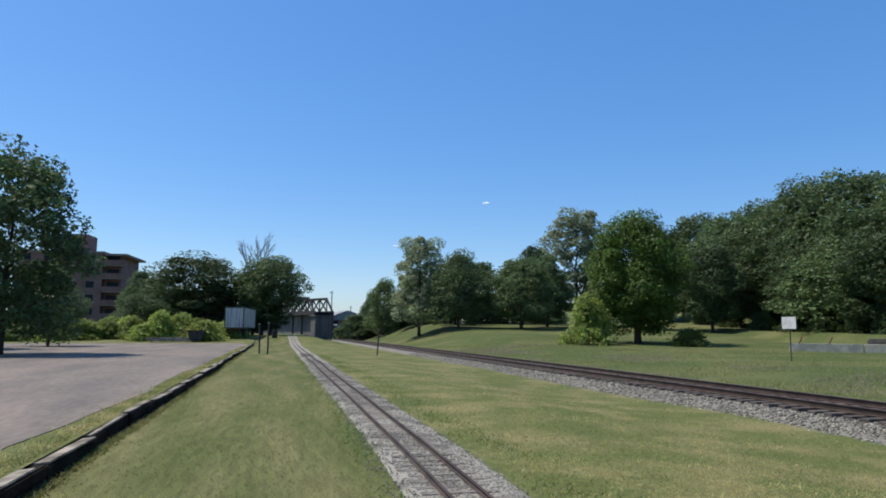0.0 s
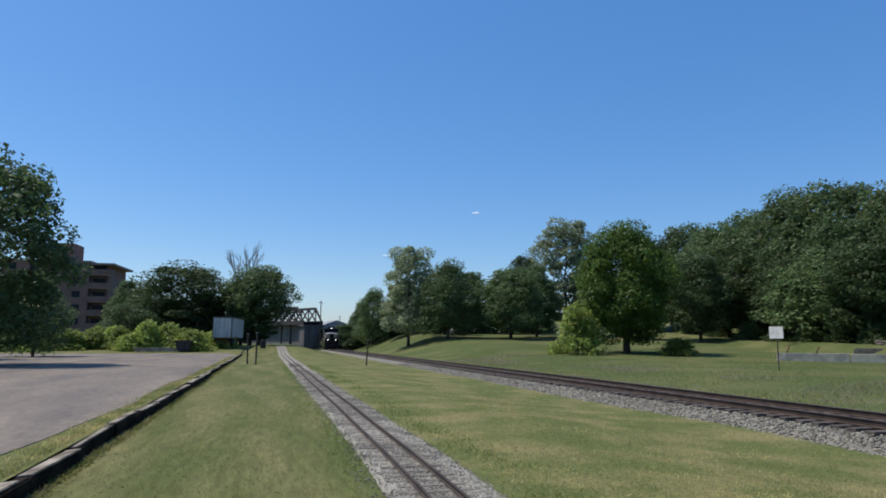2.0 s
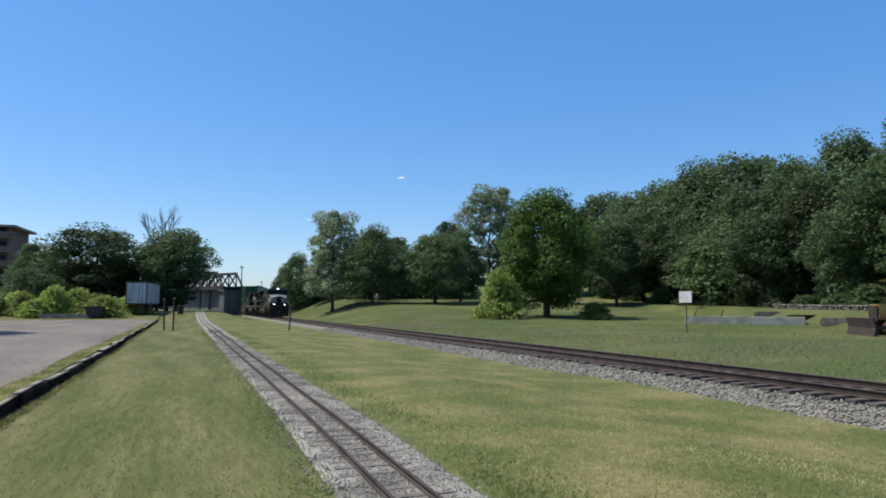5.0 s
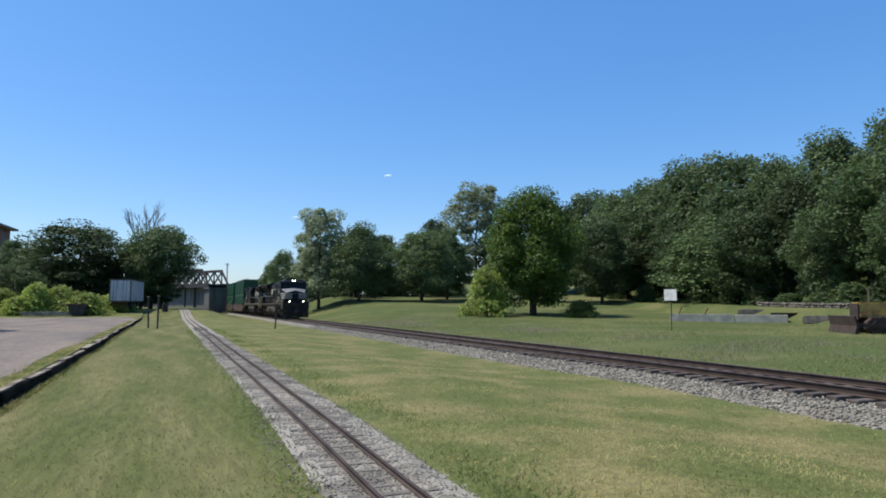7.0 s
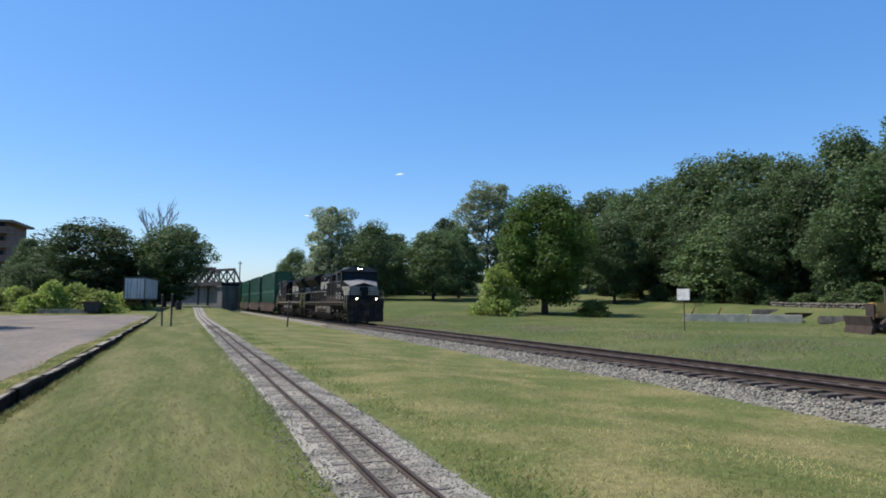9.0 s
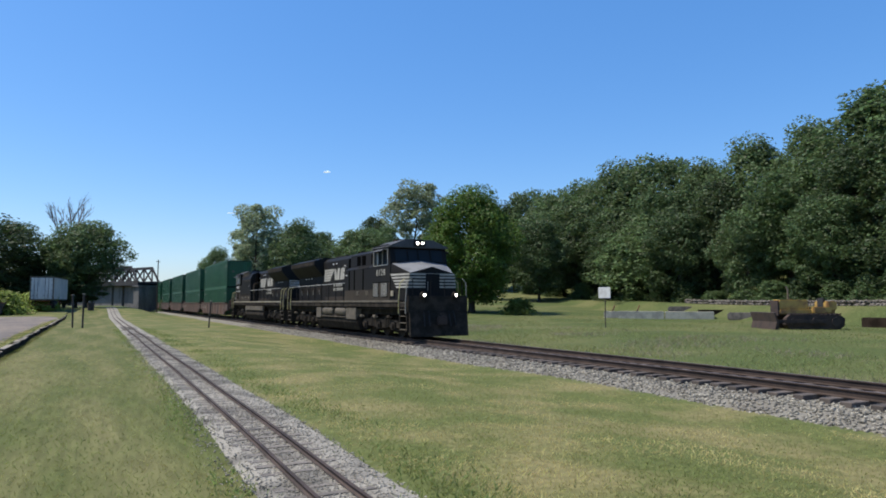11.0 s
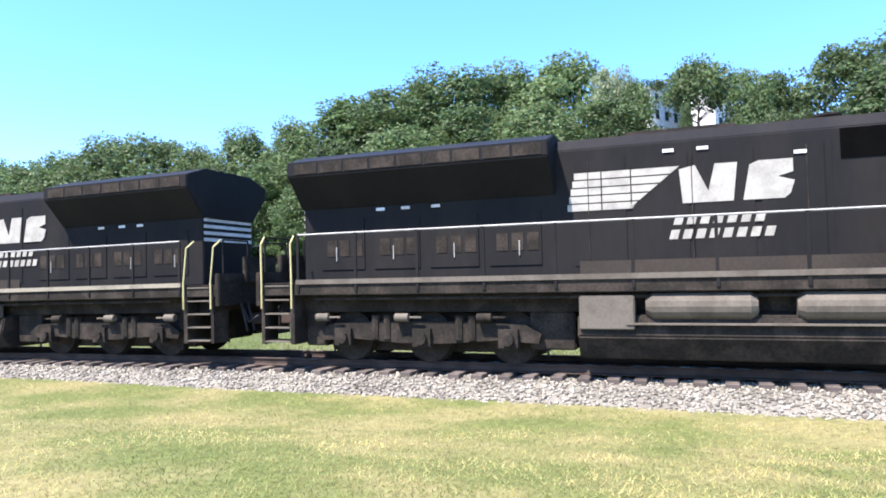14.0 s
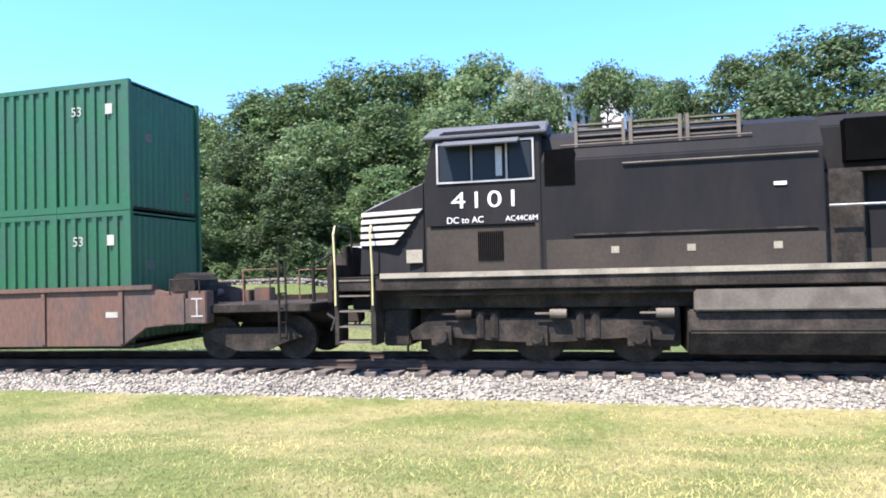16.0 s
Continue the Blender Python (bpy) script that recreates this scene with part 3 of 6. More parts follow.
def bogie(parent, y0, label="dusty three-axle bogie"):
    """A three-axle truck centred at y0; returns its wheelsets."""
    b = tagged(new("bogie"), label)
    b.parent = parent
    b.location = (0, y0, 0)
    for sx in (-1, 1):
        bm = bmesh.new()
        prism(bm, [(-2.5, 0.62), (-2.2, 0.80), (-1.2, 0.86), (1.2, 0.86), (2.2, 0.80), (2.5, 0.62), (2.45, 0.45), (1.6, 0.5), (0.5, 0.42), (-0.5, 0.42), (-1.6, 0.5), (-2.45, 0.45)], sx * 1.05, sx * 1.20)
        for ax in (-1.85, 0, 1.85):
            box(bm, sx * 1.02, sx * 1.28, ax - 0.2, ax + 0.2, 0.36, 0.72)
            tube(bm, (sx * 1.26, ax, 0.53), (sx * 1.36, ax, 0.53), 0.13, 10)
        for ax in (-0.95, 0.95):
            for k in (-0.14, 0.14):
                tube(bm, (sx * 1.16, ax + k, 0.5), (sx * 1.16, ax + k, 0.98), 0.10, 8)
        part("side_frame", bm, "dirty", b)
        for ax in (-2.3, -0.4, 1.4):
            bm = bmesh.new()
            tube(bm, (sx * 1.3, ax - 0.17, 0.95), (sx * 1.3, ax + 0.14, 0.95), 0.085, 12)
            tube(bm, (sx * 1.3, ax + 0.14, 0.95), (sx * 1.3, ax + 0.42, 0.95), 0.025, 6)
            part("brake_cylinder", bm, "tank" if ax < 0 else "dirty", b, bevel=0.008)
    bm = bmesh.new()
    box(bm, -0.62, 0.62, -2.45, 2.45, 0.2, 1.0)
    part("traction_motor", bm, "dirty", b)
    out = []
    for ax in (-1.85, 0, 1.85):
        bm = bmesh.new()
        for sx in (-1, 1):
            tube(bm, (sx * 0.69, 0, 0), (sx * 0.82, 0, 0), 0.53, 20)
            tube(bm, (sx * 0.66, 0, 0), (sx * 0.70, 0, 0), 0.56, 20)
        tube(bm, (-0.7, 0, 0), (0.7, 0, 0), 0.09, 8)
        w = part("wheelset", bm, "dirty", b)
        w.location = (0, ax, 0.53)
        out.append(w)
    return out


WHEELS = []


def locomotive(number, second):
    """A six-axle hood locomotive; y points past the cab end, z 0 is the rail head."""
    lo = thing("diesel_locomotive", "black diesel locomotive running %s" % ("cab last behind the leading unit" if second else "in front, headlights lit"), "locomotive", "locomotives of the train")
    # frame and deck
    bm = bmesh.new()
    box(bm, -1.5, 1.5, -10.6, 10.6, 1.42, 1.68)
    box(bm, -1.1, 1.1, -10.3, 10.3, 1.05, 1.42)
    part("underframe", bm, "dirty", lo, bevel=0.02)
    for sx in (-1, 1):
        bm = bmesh.new()
        box(bm, sx * 1.5, sx * 1.535, -9.6, 9.55, 1.66, 1.76)
        part("walkway_edge", bm, "cream" if second else "tank", lo, "dusty %s walkway edge" % ("cream striped" if second else "brown"))
    bm = bmesh.new()
    box(bm, -1.49, 1.49, -10.58, 10.58, 1.682, 1.70)
    part("deck", bm, "dirty", lo)
    # hood
    bm = bmesh.new()
    prism(bm, [(-0.92, 1.70), (-0.92, 4.15), (-0.70, 4.38), (0.70, 4.38), (0.92, 4.15), (0.92, 1.70)], -9.75, 6.35, axis="y")
    hood = part("engine_hood", bm, "black", lo, bevel=0.02)
    # wide electrical cabinet behind the cab
    wide0 = 2.0 if not second else 1.6
    bm = bmesh.new()
    half = [(1.50, 1.72), (1.50, 3.75), (1.30, 4.20), (0.9, 4.36)] if second else [(1.50, 1.72), (1.50, 3.40), (1.17, 3.56), (1.15, 4.20), (0.85, 4.37)]
    prism(bm, [(-a, z) for a, z in half] + half[::-1], wide0, 6.42, axis="y")
    part("equipment_cabinet", bm, "black", lo, bevel=0.02)
    # radiator with overhanging wings
    bm = bmesh.new()
    prism(bm, [(-0.93, 3.30), (-1.52, 3.98), (-1.52, 4.28), (-0.85, 4.50), (0.85, 4.50), (1.52, 4.28), (1.52, 3.98), (0.93, 3.30)], -9.8, -5.15 if second else -3.95, axis="y")
    part("radiator_wing", bm, "black", lo, bevel=0.02)
    for sx in (-1, 1):
        for k in range(9):
            bm = bmesh.new()
            if k < 4:
                y = -9.3 + k * 1.32
                box(bm, sx * 0.90, sx * 0.94, y, y + 1.1, 1.95, 3.05)
            else:
                y = -3.6 + (k - 4) * 1.12
                box(bm, sx * 0.90, sx * 0.935, y, y + 1.02, 1.9, 3.95)
            door = part("hood_door", bm, "black", lo, bevel=0.012)
            for j in range(3 if k < 4 else 0):
                bm = bmesh.new()
                box(bm, sx * 0.94, sx * 0.95, y + 0.16 + j * 0.32, y + 0.40 + j * 0.32, 2.25, 2.6)
                part("louvre", bm, "dirty", door)
        for k in range(7 if second else 9):
            bm = bmesh.new()
            box(bm, sx * 1.515, sx * 1.53, -9.6 + k * 0.62, -9.6 + k * 0.62 + 0.56, 4.02, 4.24)
            part("radiator_screen", bm, "dirty", lo)
        for y, z in ((-7.9, 3.2), (-7.3, 3.2), (-6.6, 3.2), (-1.9, 3.95), (-1.3, 3.95), (2.2, 3.1), (0.3, 3.75)):
            bm = bmesh.new()
            q = 0.935 if y < wide0 else 1.50
            box(bm, sx * q, sx * (q + 0.022), y, y + 0.2, z, z + 0.06)
            part("notice_plate", bm, "white", lo, "small white notice plate")
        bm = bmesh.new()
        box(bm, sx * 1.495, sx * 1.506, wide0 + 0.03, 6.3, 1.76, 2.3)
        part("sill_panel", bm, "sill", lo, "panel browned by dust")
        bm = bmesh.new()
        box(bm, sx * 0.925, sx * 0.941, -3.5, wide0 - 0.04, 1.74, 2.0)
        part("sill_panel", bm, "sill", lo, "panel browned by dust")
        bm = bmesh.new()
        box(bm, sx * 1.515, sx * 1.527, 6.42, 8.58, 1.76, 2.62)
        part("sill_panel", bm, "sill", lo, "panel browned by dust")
    # roof fittings
    bm = bmesh.new()
    box(bm, -0.55, 0.55, -2.6, -0.6, 4.38, 4.47)
    box(bm, -0.35, 0.35, 0.0, 1.3, 4.38, 4.46)
    tube(bm, (0, 1.0, 4.5), (0, 1.0, 4.56), 0.25, 12)
    part("exhaust_housing", bm, "dirty", lo, bevel=0.02)
    for k in range(3 if second else 4):
        for sx in (-1, 1):
            bm = bmesh.new()
            if second:
                y = 2.9 + k * 0.98
                for z in (3.98, 4.08, 4.18, 4.28, 4.38):
                    box(bm, sx * 1.2, sx * 1.37, y, y + 0.85, z, z + 0.03)
                for yy in (y, y + 0.85):
                    box(bm, sx * 1.18, sx * 1.40, yy - 0.03, yy + 0.03, 3.85, 4.46)
                part("brake_grid_louvre", bm, "tank", lo, "open grey brake grid louvre")
            else:
                y, q, n = ((1.02, 0.93, 0.95), (3.06, 1.155, 0.55), (3.84, 1.155, 0.55), (5.25, 1.155, 0.52))[k]
                box(bm, sx * q, sx * (q + 0.022), y, y + n, 3.62, 4.12)
                part("intake_screen", bm, "void", lo, "air intake panel, its inner shade painted black")
    # cab
    cab = tagged(new("cab"))
    cab.parent = lo
    bm = bmesh.new()
    prism(bm, [(6.35, 1.72), (6.35, 4.42), (8.25, 4.42), (8.45, 4.2), (8.62, 3.55), (8.62, 1.72)], -1.52, 1.52)
    part("cab_shell", bm, "black", cab, bevel=0.03)
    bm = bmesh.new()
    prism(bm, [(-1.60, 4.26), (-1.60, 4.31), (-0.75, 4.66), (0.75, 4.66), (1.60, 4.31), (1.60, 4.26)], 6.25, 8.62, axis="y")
    part("cab_roof", bm, "roofgrey", cab, "cab roof, its grey lightened as if sunlit", bevel=0.02)
    for sx in (-1, 1):
        for y0, y1 in ((6.55, 6.95), (7.05, 7.62), (7.72, 8.30)):
            bm = bmesh.new()
            box(bm, sx * 1.52, sx * 1.535, y0, y1, 3.48, 4.14)
            part("window", bm, "glass", cab)
        bm = bmesh.new()
        for y in (6.50, 7.0, 7.67, 8.34):
            box(bm, sx * 1.52, sx * 1.55, y - 0.018, y + 0.018, 3.44, 4.18)
        for z in (3.44, 4.18):
            box(bm, sx * 1.52, sx * 1.548, 6.48, 8.36, z - 0.018, z + 0.018)
        part("window_frame", bm, "slat", cab, "pale metal window frames")
        m = Matrix.Translation((sx * 1.525, 7.42, 3.08)) @ Matrix.Rotation(radians(90 * sx), 4, "Z") @ Matrix.Rotation(radians(90), 4, "X")
        wide = 0.44 * 0.585 * (1.35 if second else 1.18)
        for i, ch in enumerate(number):
            lettering("digit", ch, 0.44, "white" if second else "emblem", cab, m @ Matrix.Translation(((i - 1.5) * wide, 0, 0)) @ Matrix.Diagonal((1.35 if second else 1.18, 1, 1, 1)), "painted road number digit")
        if second:
            for word, off in (("DC to AC", -0.52), ("AC44C6M", 0.56)):
                m2 = Matrix.Translation((sx * 1.525, 7.3 + sx * off, 2.72)) @ Matrix.Rotation(radians(90 * sx), 4, "Z") @ Matrix.Rotation(radians(90), 4, "X")
                lettering("cab_lettering", word, 0.17 if off < 0 else 0.14, "white", cab, m2, "small white lettering")
    for x0, x1 in ((-1.25, -0.65), (-0.55, 0.0), (0.1, 0.55), (0.65, 1.25)):
        bm = bmesh.new()
        prism(bm, [(8.62, 3.6), (8.635, 3.6), (8.47, 4.18), (8.455, 4.18)], x0, x1)
        part("windscreen", bm, "glass", cab)
    # nose
    bm = bmesh.new()
    v = [(-1.3, 10.05, 1.72), (1.3, 10.05, 1.72), (1.5, 8.62, 1.72), (-1.5, 8.62, 1.72), (-1.12, 10.05, 2.98), (1.12, 10.05, 2.98), (1.5, 8.62, 3.46), (-1.5, 8.62, 3.46), (0, 10.05, 3.28), (0, 8.62, 3.62)]
    vs = [bm.verts.new(q) for q in v]
    for f in ((0, 1, 5, 8, 4), (1, 2, 6, 5), (3, 0, 4, 7), (4, 8, 9, 7), (8, 5, 6, 9), (2, 3, 7, 9, 6), (0, 3, 2, 1)):
        bm.faces.new([vs[i] for i in f])
    nose = part("nose", bm, "black", lo, bevel=0.03)
    bm = bmesh.new()
    v = [(-1.10, 10.02, 2.995), (0, 10.02, 3.29), (1.10, 10.02, 2.995), (1.44, 8.66, 3.465), (0, 8.66, 3.625), (-1.44, 8.66, 3.465)]
    lo_, hi_ = [bm.verts.new(q) for q in v], [bm.verts.new((q[0], q[1], q[2] + 0.012)) for q in v]
    for f in ((0, 1, 4, 5), (1, 2, 3, 4)):
        bm.faces.new([hi_[i] for i in f]), bm.faces.new([lo_[i] for i in f[::-1]])
    for i in range(6):
        bm.faces.new((lo_[i], lo_[(i + 1) % 6], hi_[(i + 1) % 6], hi_[i]))
    part("nose_top", bm, "nosetop", nose, "grey nose top, sunlight put into its colour")
    for k in range(5):
        bm = bmesh.new()
        z = 2.98 - k * 0.145
        fx = 1.12 + (2.98 - z) / 1.26 * 0.18
        box(bm, -fx + 0.02, fx - 0.02, 10.052, 10.062, z - 0.085, z)
        for sx in (-1, 1):
            back = 8.66 + k * 0.13
            w = fx + (10.05 - back) / 1.43 * 0.38
            w = min(w, 1.515)
            pts4 = [Vector((sx * (fx + 0.04), 10.05, z)), Vector((sx * (w + 0.045), back, z)), Vector((sx * (w + 0.045), back + 0.09, z - 0.085)), Vector((sx * (fx + 0.052), 10.05, z - 0.085))]
            inn = [p - Vector((sx * 0.08, 0, 0)) for p in pts4]
            a4, b4 = [bm.verts.new(p) for p in pts4], [bm.verts.new(p) for p in inn]
            bm.faces.new(a4), bm.faces.new(b4[::-1])
            for i in range(4):
                bm.faces.new((a4[i], a4[(i + 1) % 4], b4[(i + 1) % 4], b4[i]))
        part("nose_stripe", bm, "emblem", nose, "faded white speed stripe")
    bm = bmesh.new()
    box(bm, -0.36, 0.36, 10.06, 10.085, 1.76, 2.96)
    nd = part("nose_door", bm, "black", nose, bevel=0.01)
    bm = bmesh.new()
    tube(bm, (0.26, 10.1, 2.2), (0.26, 10.1, 2.6), 0.015, 6)
    part("handle", bm, "slat", nd)
    # end platforms, steps, plough, couplers
    for sy in (1, -1):
        bm = bmesh.new()
        box(bm, -1.5, 1.5, sy * 10.55, sy * 10.68, 1.2, 1.95)
        part("anticlimber", bm, "dirty", lo, bevel=0.02)
        if sy > 0 and not second:
            bm = bmesh.new()
            prism(bm, [(10.62, 1.2), (10.75, 1.2), (10.86, 0.14), (10.70, 0.14)], -1.45, 1.45)
            part("snow_plough", bm, "dirty", lo)
        else:
            for x in (-1.05, 1.05):
                bm = bmesh.new()
                tube(bm, (x * 0.6, sy * 10.6, 1.25), (x * 0.62, sy * 10.85, 0.8), 0.03, 6)
                tube(bm, (x * 0.62, sy * 10.85, 0.8), (x * 0.6, sy * 11.1, 0.95), 0.03, 6)
                part("control_hose", bm, "rubber", lo)
            bm = bmesh.new()
            box(bm, -0.6, 0.6, sy * 10.62, sy * 10.74, 1.72, 2.35)
            part("end_gate", bm, "dirty", lo, bevel=0.02)
        bm = bmesh.new()
        box(bm, -0.15, 0.15, sy * 10.5, sy * 11.02, 0.72, 0.98)
        box(bm, -0.23, 0.23, sy * 10.98, sy * 11.15, 0.66, 1.04)
        part("coupler", bm, "oldiron", lo, bevel=0.03)
        for sx in (-1, 1):
            st = tagged(new("steps"), "step well with worn treads")
            st.parent = lo
            for k in range(5):
                z = 0.42 + k * 0.3
                bm = bmesh.new()
                box(bm, sx * 1.02, sx * 1.52, sy * 9.78, sy * 10.42, z, z + 0.03)
                part("tread", bm, "tank", st)
            bm = bmesh.new()
            box(bm, sx * 1.0, sx * 1.5, sy * 9.66, sy * 9.76, 0.38, 1.68)
            box(bm, sx * 1.0, sx * 1.5, sy * 10.44, sy * 10.52, 0.38, 1.68)
            part("step_plate", bm, "dirty", st)
            for yy in (9.70, 10.48):
                bm = bmesh.new()
                tube(bm, (sx * 1.55, sy * yy, 1.15), (sx * 1.55, sy * yy, 1.75), 0.02, 6)
                tube(bm, (sx * 1.55, sy * yy, 1.75), (sx * 1.50, sy * (yy + 0.05), 2.55), 0.02, 6)
                tube(bm, (sx * 1.50, sy * (yy + 0.05), 2.55), (sx * 1.30, sy * (yy + 0.1), 2.72), 0.02, 6)
                part("grab_rail", bm, "yellow" if (sy == -1 or second or yy < 10) else "emblem", st)
        handrail_part(lo, [(-1.25, sy * 10.6, 1.95), (-1.25, sy * 10.6, 2.72), (-0.35, sy * 10.6, 2.72), (-0.35, sy * 10.6, 1.95)])
        handrail_part(lo, [(1.25, sy * 10.6, 1.95), (1.25, sy * 10.6, 2.72), (0.35, sy * 10.6, 2.72), (0.35, sy * 10.6, 1.95)])
        for x in (-0.75, -0.5, 0.5, 0.75):
            bm = bmesh.new()
            tube(bm, (x, sy * 10.7, 1.25), (x * 1.05, sy * 10.9, 0.6), 0.03, 6)
            part("brake_hose", bm, "rubber", lo)
    for sx in (-1, 1):
        ys = [-9.55 + k * 1.42 for k in range(9)]
        for y in ys:
            if y > wide0 - 0.05:
                continue
            bm = bmesh.new()
            box(bm, sx * 1.49, sx * 1.525, y - 0.03, y + 0.03, 1.5, 2.72)
            part("stanchion", bm, "black", lo)
        handrail_part(lo, [(sx * 1.5, ys[0], 2.72), (sx * 1.5, wide0 - 0.05, 2.72)], 0.021, "slat")
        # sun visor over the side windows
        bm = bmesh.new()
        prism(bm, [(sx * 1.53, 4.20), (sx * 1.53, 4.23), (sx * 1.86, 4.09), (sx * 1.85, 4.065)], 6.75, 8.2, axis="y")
        part("sun_visor", bm, "roofgrey", cab, "tilted window visor in the roof's sunlit grey")
        # open window panel and mirror
        bm = bmesh.new()
        box(bm, sx * 1.555, sx * 1.58, 7.08, 7.2, 3.52, 4.06)
        part("wind_deflector", bm, "slat", cab)
        if second:
            bm = bmesh.new()
            box(bm, sx * 0.9, sx * 1.15, 0.35, 1.15, 3.5, 4.22)
            part("intake_box", bm, "void", lo, "square air intake box, its inner shade painted black")
            bm = bmesh.new()
            box(bm, sx * 0.93, sx * 1.25, 0.0, 1.5, 3.3, 3.36)
            part("intake_ledge", bm, "dirty", lo)
            bm = bmesh.new()
            box(bm, sx * 0.93, sx * 1.3, 0.95, 1.58, 1.72, 3.3)
            part("filter_box", bm, "dirty", lo, bevel=0.03)
            handrail_part(lo, [(sx * 1.43, 2.7, 4.02), (sx * 1.43, 6.0, 4.02)], 0.014, "tank")
        else:
            for k in range(3):
                bm = bmesh.new()
                tube(bm, (sx * 0.937, -3.3 + k * 1.9, 2.0), (sx * 0.937, -3.3 + k * 1.9, 3.9), 0.012, 5)
                part("door_seam_rod", bm, "dirty", lo)
        for y in (-8.9, -7.5, -6.1, -4.7):
            bm = bmesh.new()
            tube(bm, (sx * 0.955, y, 2.15), (sx * 0.955, y, 2.45), 0.014, 5)
            part("door_handle", bm, "slat", lo)
        # pipes and sand hoses under the walkway
        bm = bmesh.new()
        tube(bm, (sx * 1.4, -9.2, 1.34), (sx * 1.4, 9.2, 1.34), 0.03, 6)
        part("train_pipe", bm, "dirty", lo)
        for y in (-9.15, -4.3, 4.2, 9.1):
            bm = bmesh.new()
            tube(bm, (sx * 0.95, y, 1.1), (sx * 0.85, y + 0.12, 0.16), 0.025, 6)
            part("sand_hose", bm, "rubber", lo)
    # fuel tank and air reservoirs
    bm = bmesh.new()
    prism(bm, [(-1.45, 0.62), (-1.38, 0.98), (-1.1, 1.05), (1.1, 1.05), (1.38, 0.98), (1.45, 0.62), (1.2, 0.20), (-1.2, 0.20)], -3.5, 3.85, axis="y")
    part("fuel_tank", bm, "dirty", lo, bevel=0.03)
    for y0, y1 in ((-9.65, -9.1), (-4.5, -3.6), (3.95, 4.5), (9.1, 9.65)):
        bm = bmesh.new()
        box(bm, -1.05, 1.05, y0, y1, 0.32, 1.06)
        part("equipment_box", bm, "dirty", lo, bevel=0.03)
    for sx in (-1, 1):
        if second:
            bm = bmesh.new()
            box(bm, sx * 1.30, sx * 1.50, -3.4, 3.75, 0.98, 1.36)
            part("tank_side", bm, "tank", lo, "dusty grey tank side", bevel=0.03)
        else:
            for y0, y1 in ((-2.26, -0.4), (0.2, 1.95)):
                bm = bmesh.new()
                tube(bm, (sx * 1.28, y0 + 0.12, 1.16), (sx * 1.28, y1 - 0.12, 1.16), 0.25, 16)
                tube(bm, (sx * 1.28, y0, 1.16), (sx * 1.28, y0 + 0.12, 1.16), 0.17, 16, 0.25)
                tube(bm, (sx * 1.28, y1 - 0.12, 1.16), (sx * 1.28, y1, 1.16), 0.25, 16, 0.17)
                part("air_reservoir", bm, "tank", lo, "dusty grey air reservoir", smooth=False)
            for y0, y1 in ((-3.45, -2.45), (2.2, 3.8)):
                bm = bmesh.new()
                box(bm, sx * 1.15, sx * 1.50, y0, y1, 0.75, 1.36)
                part("side_box", bm, "tank", lo, bevel=0.02)
            bm = bmesh.new()
            box(bm, sx * 1.30, sx * 1.52, -2.6, 2.2, 0.84, 0.87)
            part("tank_ledge", bm, "tank", lo)
        # cab-side louvres
        for y0, y1 in (((6.5, 7.15), (7.55, 8.3)) if not second else ((7.1, 7.6),)):
            bm = bmesh.new()
            for k in range(13):
                z = 1.95 + k * 0.05
                if second:
                    box(bm, sx * 1.525, sx * 1.545, y0 + k * 0.038, y0 + k * 0.038 + 0.02, 1.95, 2.5)
                else:
                    box(bm, sx * 1.535, sx * 1.56, y0, y1, z, z + 0.022)
            lv_ = part("louvre", bm, "void" if second else "slat", cab)
            if not second:
                bm = bmesh.new()
                box(bm, sx * 1.52, sx * 1.53, y0 - 0.03, y1 + 0.03, 1.92, 2.62)
                part("louvre_back", bm, "void", lv_)
        bm = bmesh.new()
        box(bm, sx * 1.50, sx * 1.525, 8.68, 9.0, 1.95, 2.2)
        part("battery_cover", bm, "cream", lo)
        # slots as strips of painted shade, drip rails and small plates of the cabinet side
        if not second:
            for y in (2.68, 3.5, 4.85):
                bm = bmesh.new()
                box(bm, sx * 1.50, sx * 1.514, y, y + 0.13, 2.3, 3.38)
                part("slot", bm, "void", lo, "vertical slot strip, its shade painted black")
        else:
            bm = bmesh.new()
            box(bm, sx * 0.9, sx * 1.515, 5.75, 6.30, 3.3, 3.95)
            part("door_recess", bm, "void", lo, "block behind the cab, painted black as a recess's shade")
            for y in (2.3, 3.7, 5.0):
                bm = bmesh.new()
                box(bm, sx * 1.50, sx * 1.515, y, y + 0.14, 2.03, 2.15)
                part("latch_plate", bm, "cream", lo)
            handrail_part(lo, [(sx * 1.53, 1.7, 3.62), (sx * 1.53, 4.9, 3.62)], 0.018, "tank")
        bm = bmesh.new()
        z0 = 2.36 if second else 3.44
        box(bm, sx * 1.50, sx * 1.535, 1.75 if second else 4.3, 5.8, z0, z0 + 0.035)
        part("drip_rail", bm, "dirty", lo)
        bm = bmesh.new()
        box(bm, sx * 1.52, sx * 1.55, 6.5, 8.5, 2.60, 2.63)
        part("louvre_rail", bm, "void", cab)
        if not second:
            for y0 in (3.9, 5.3):
                bm = bmesh.new()
                for k in range(4):
                    box(bm, sx * 1.50, sx * 1.52, y0, y0 + 0.38, 2.02 + k * 0.06, 2.055 + k * 0.06)
                part("vent", bm, "tank", lo)
        # emblem: striped band, letter shapes and two rows of bars
        q = 0.937
        yc = -1.5 if not second else -1.7

        def fy(v):
            return yc + v if sx > 0 else yc - v
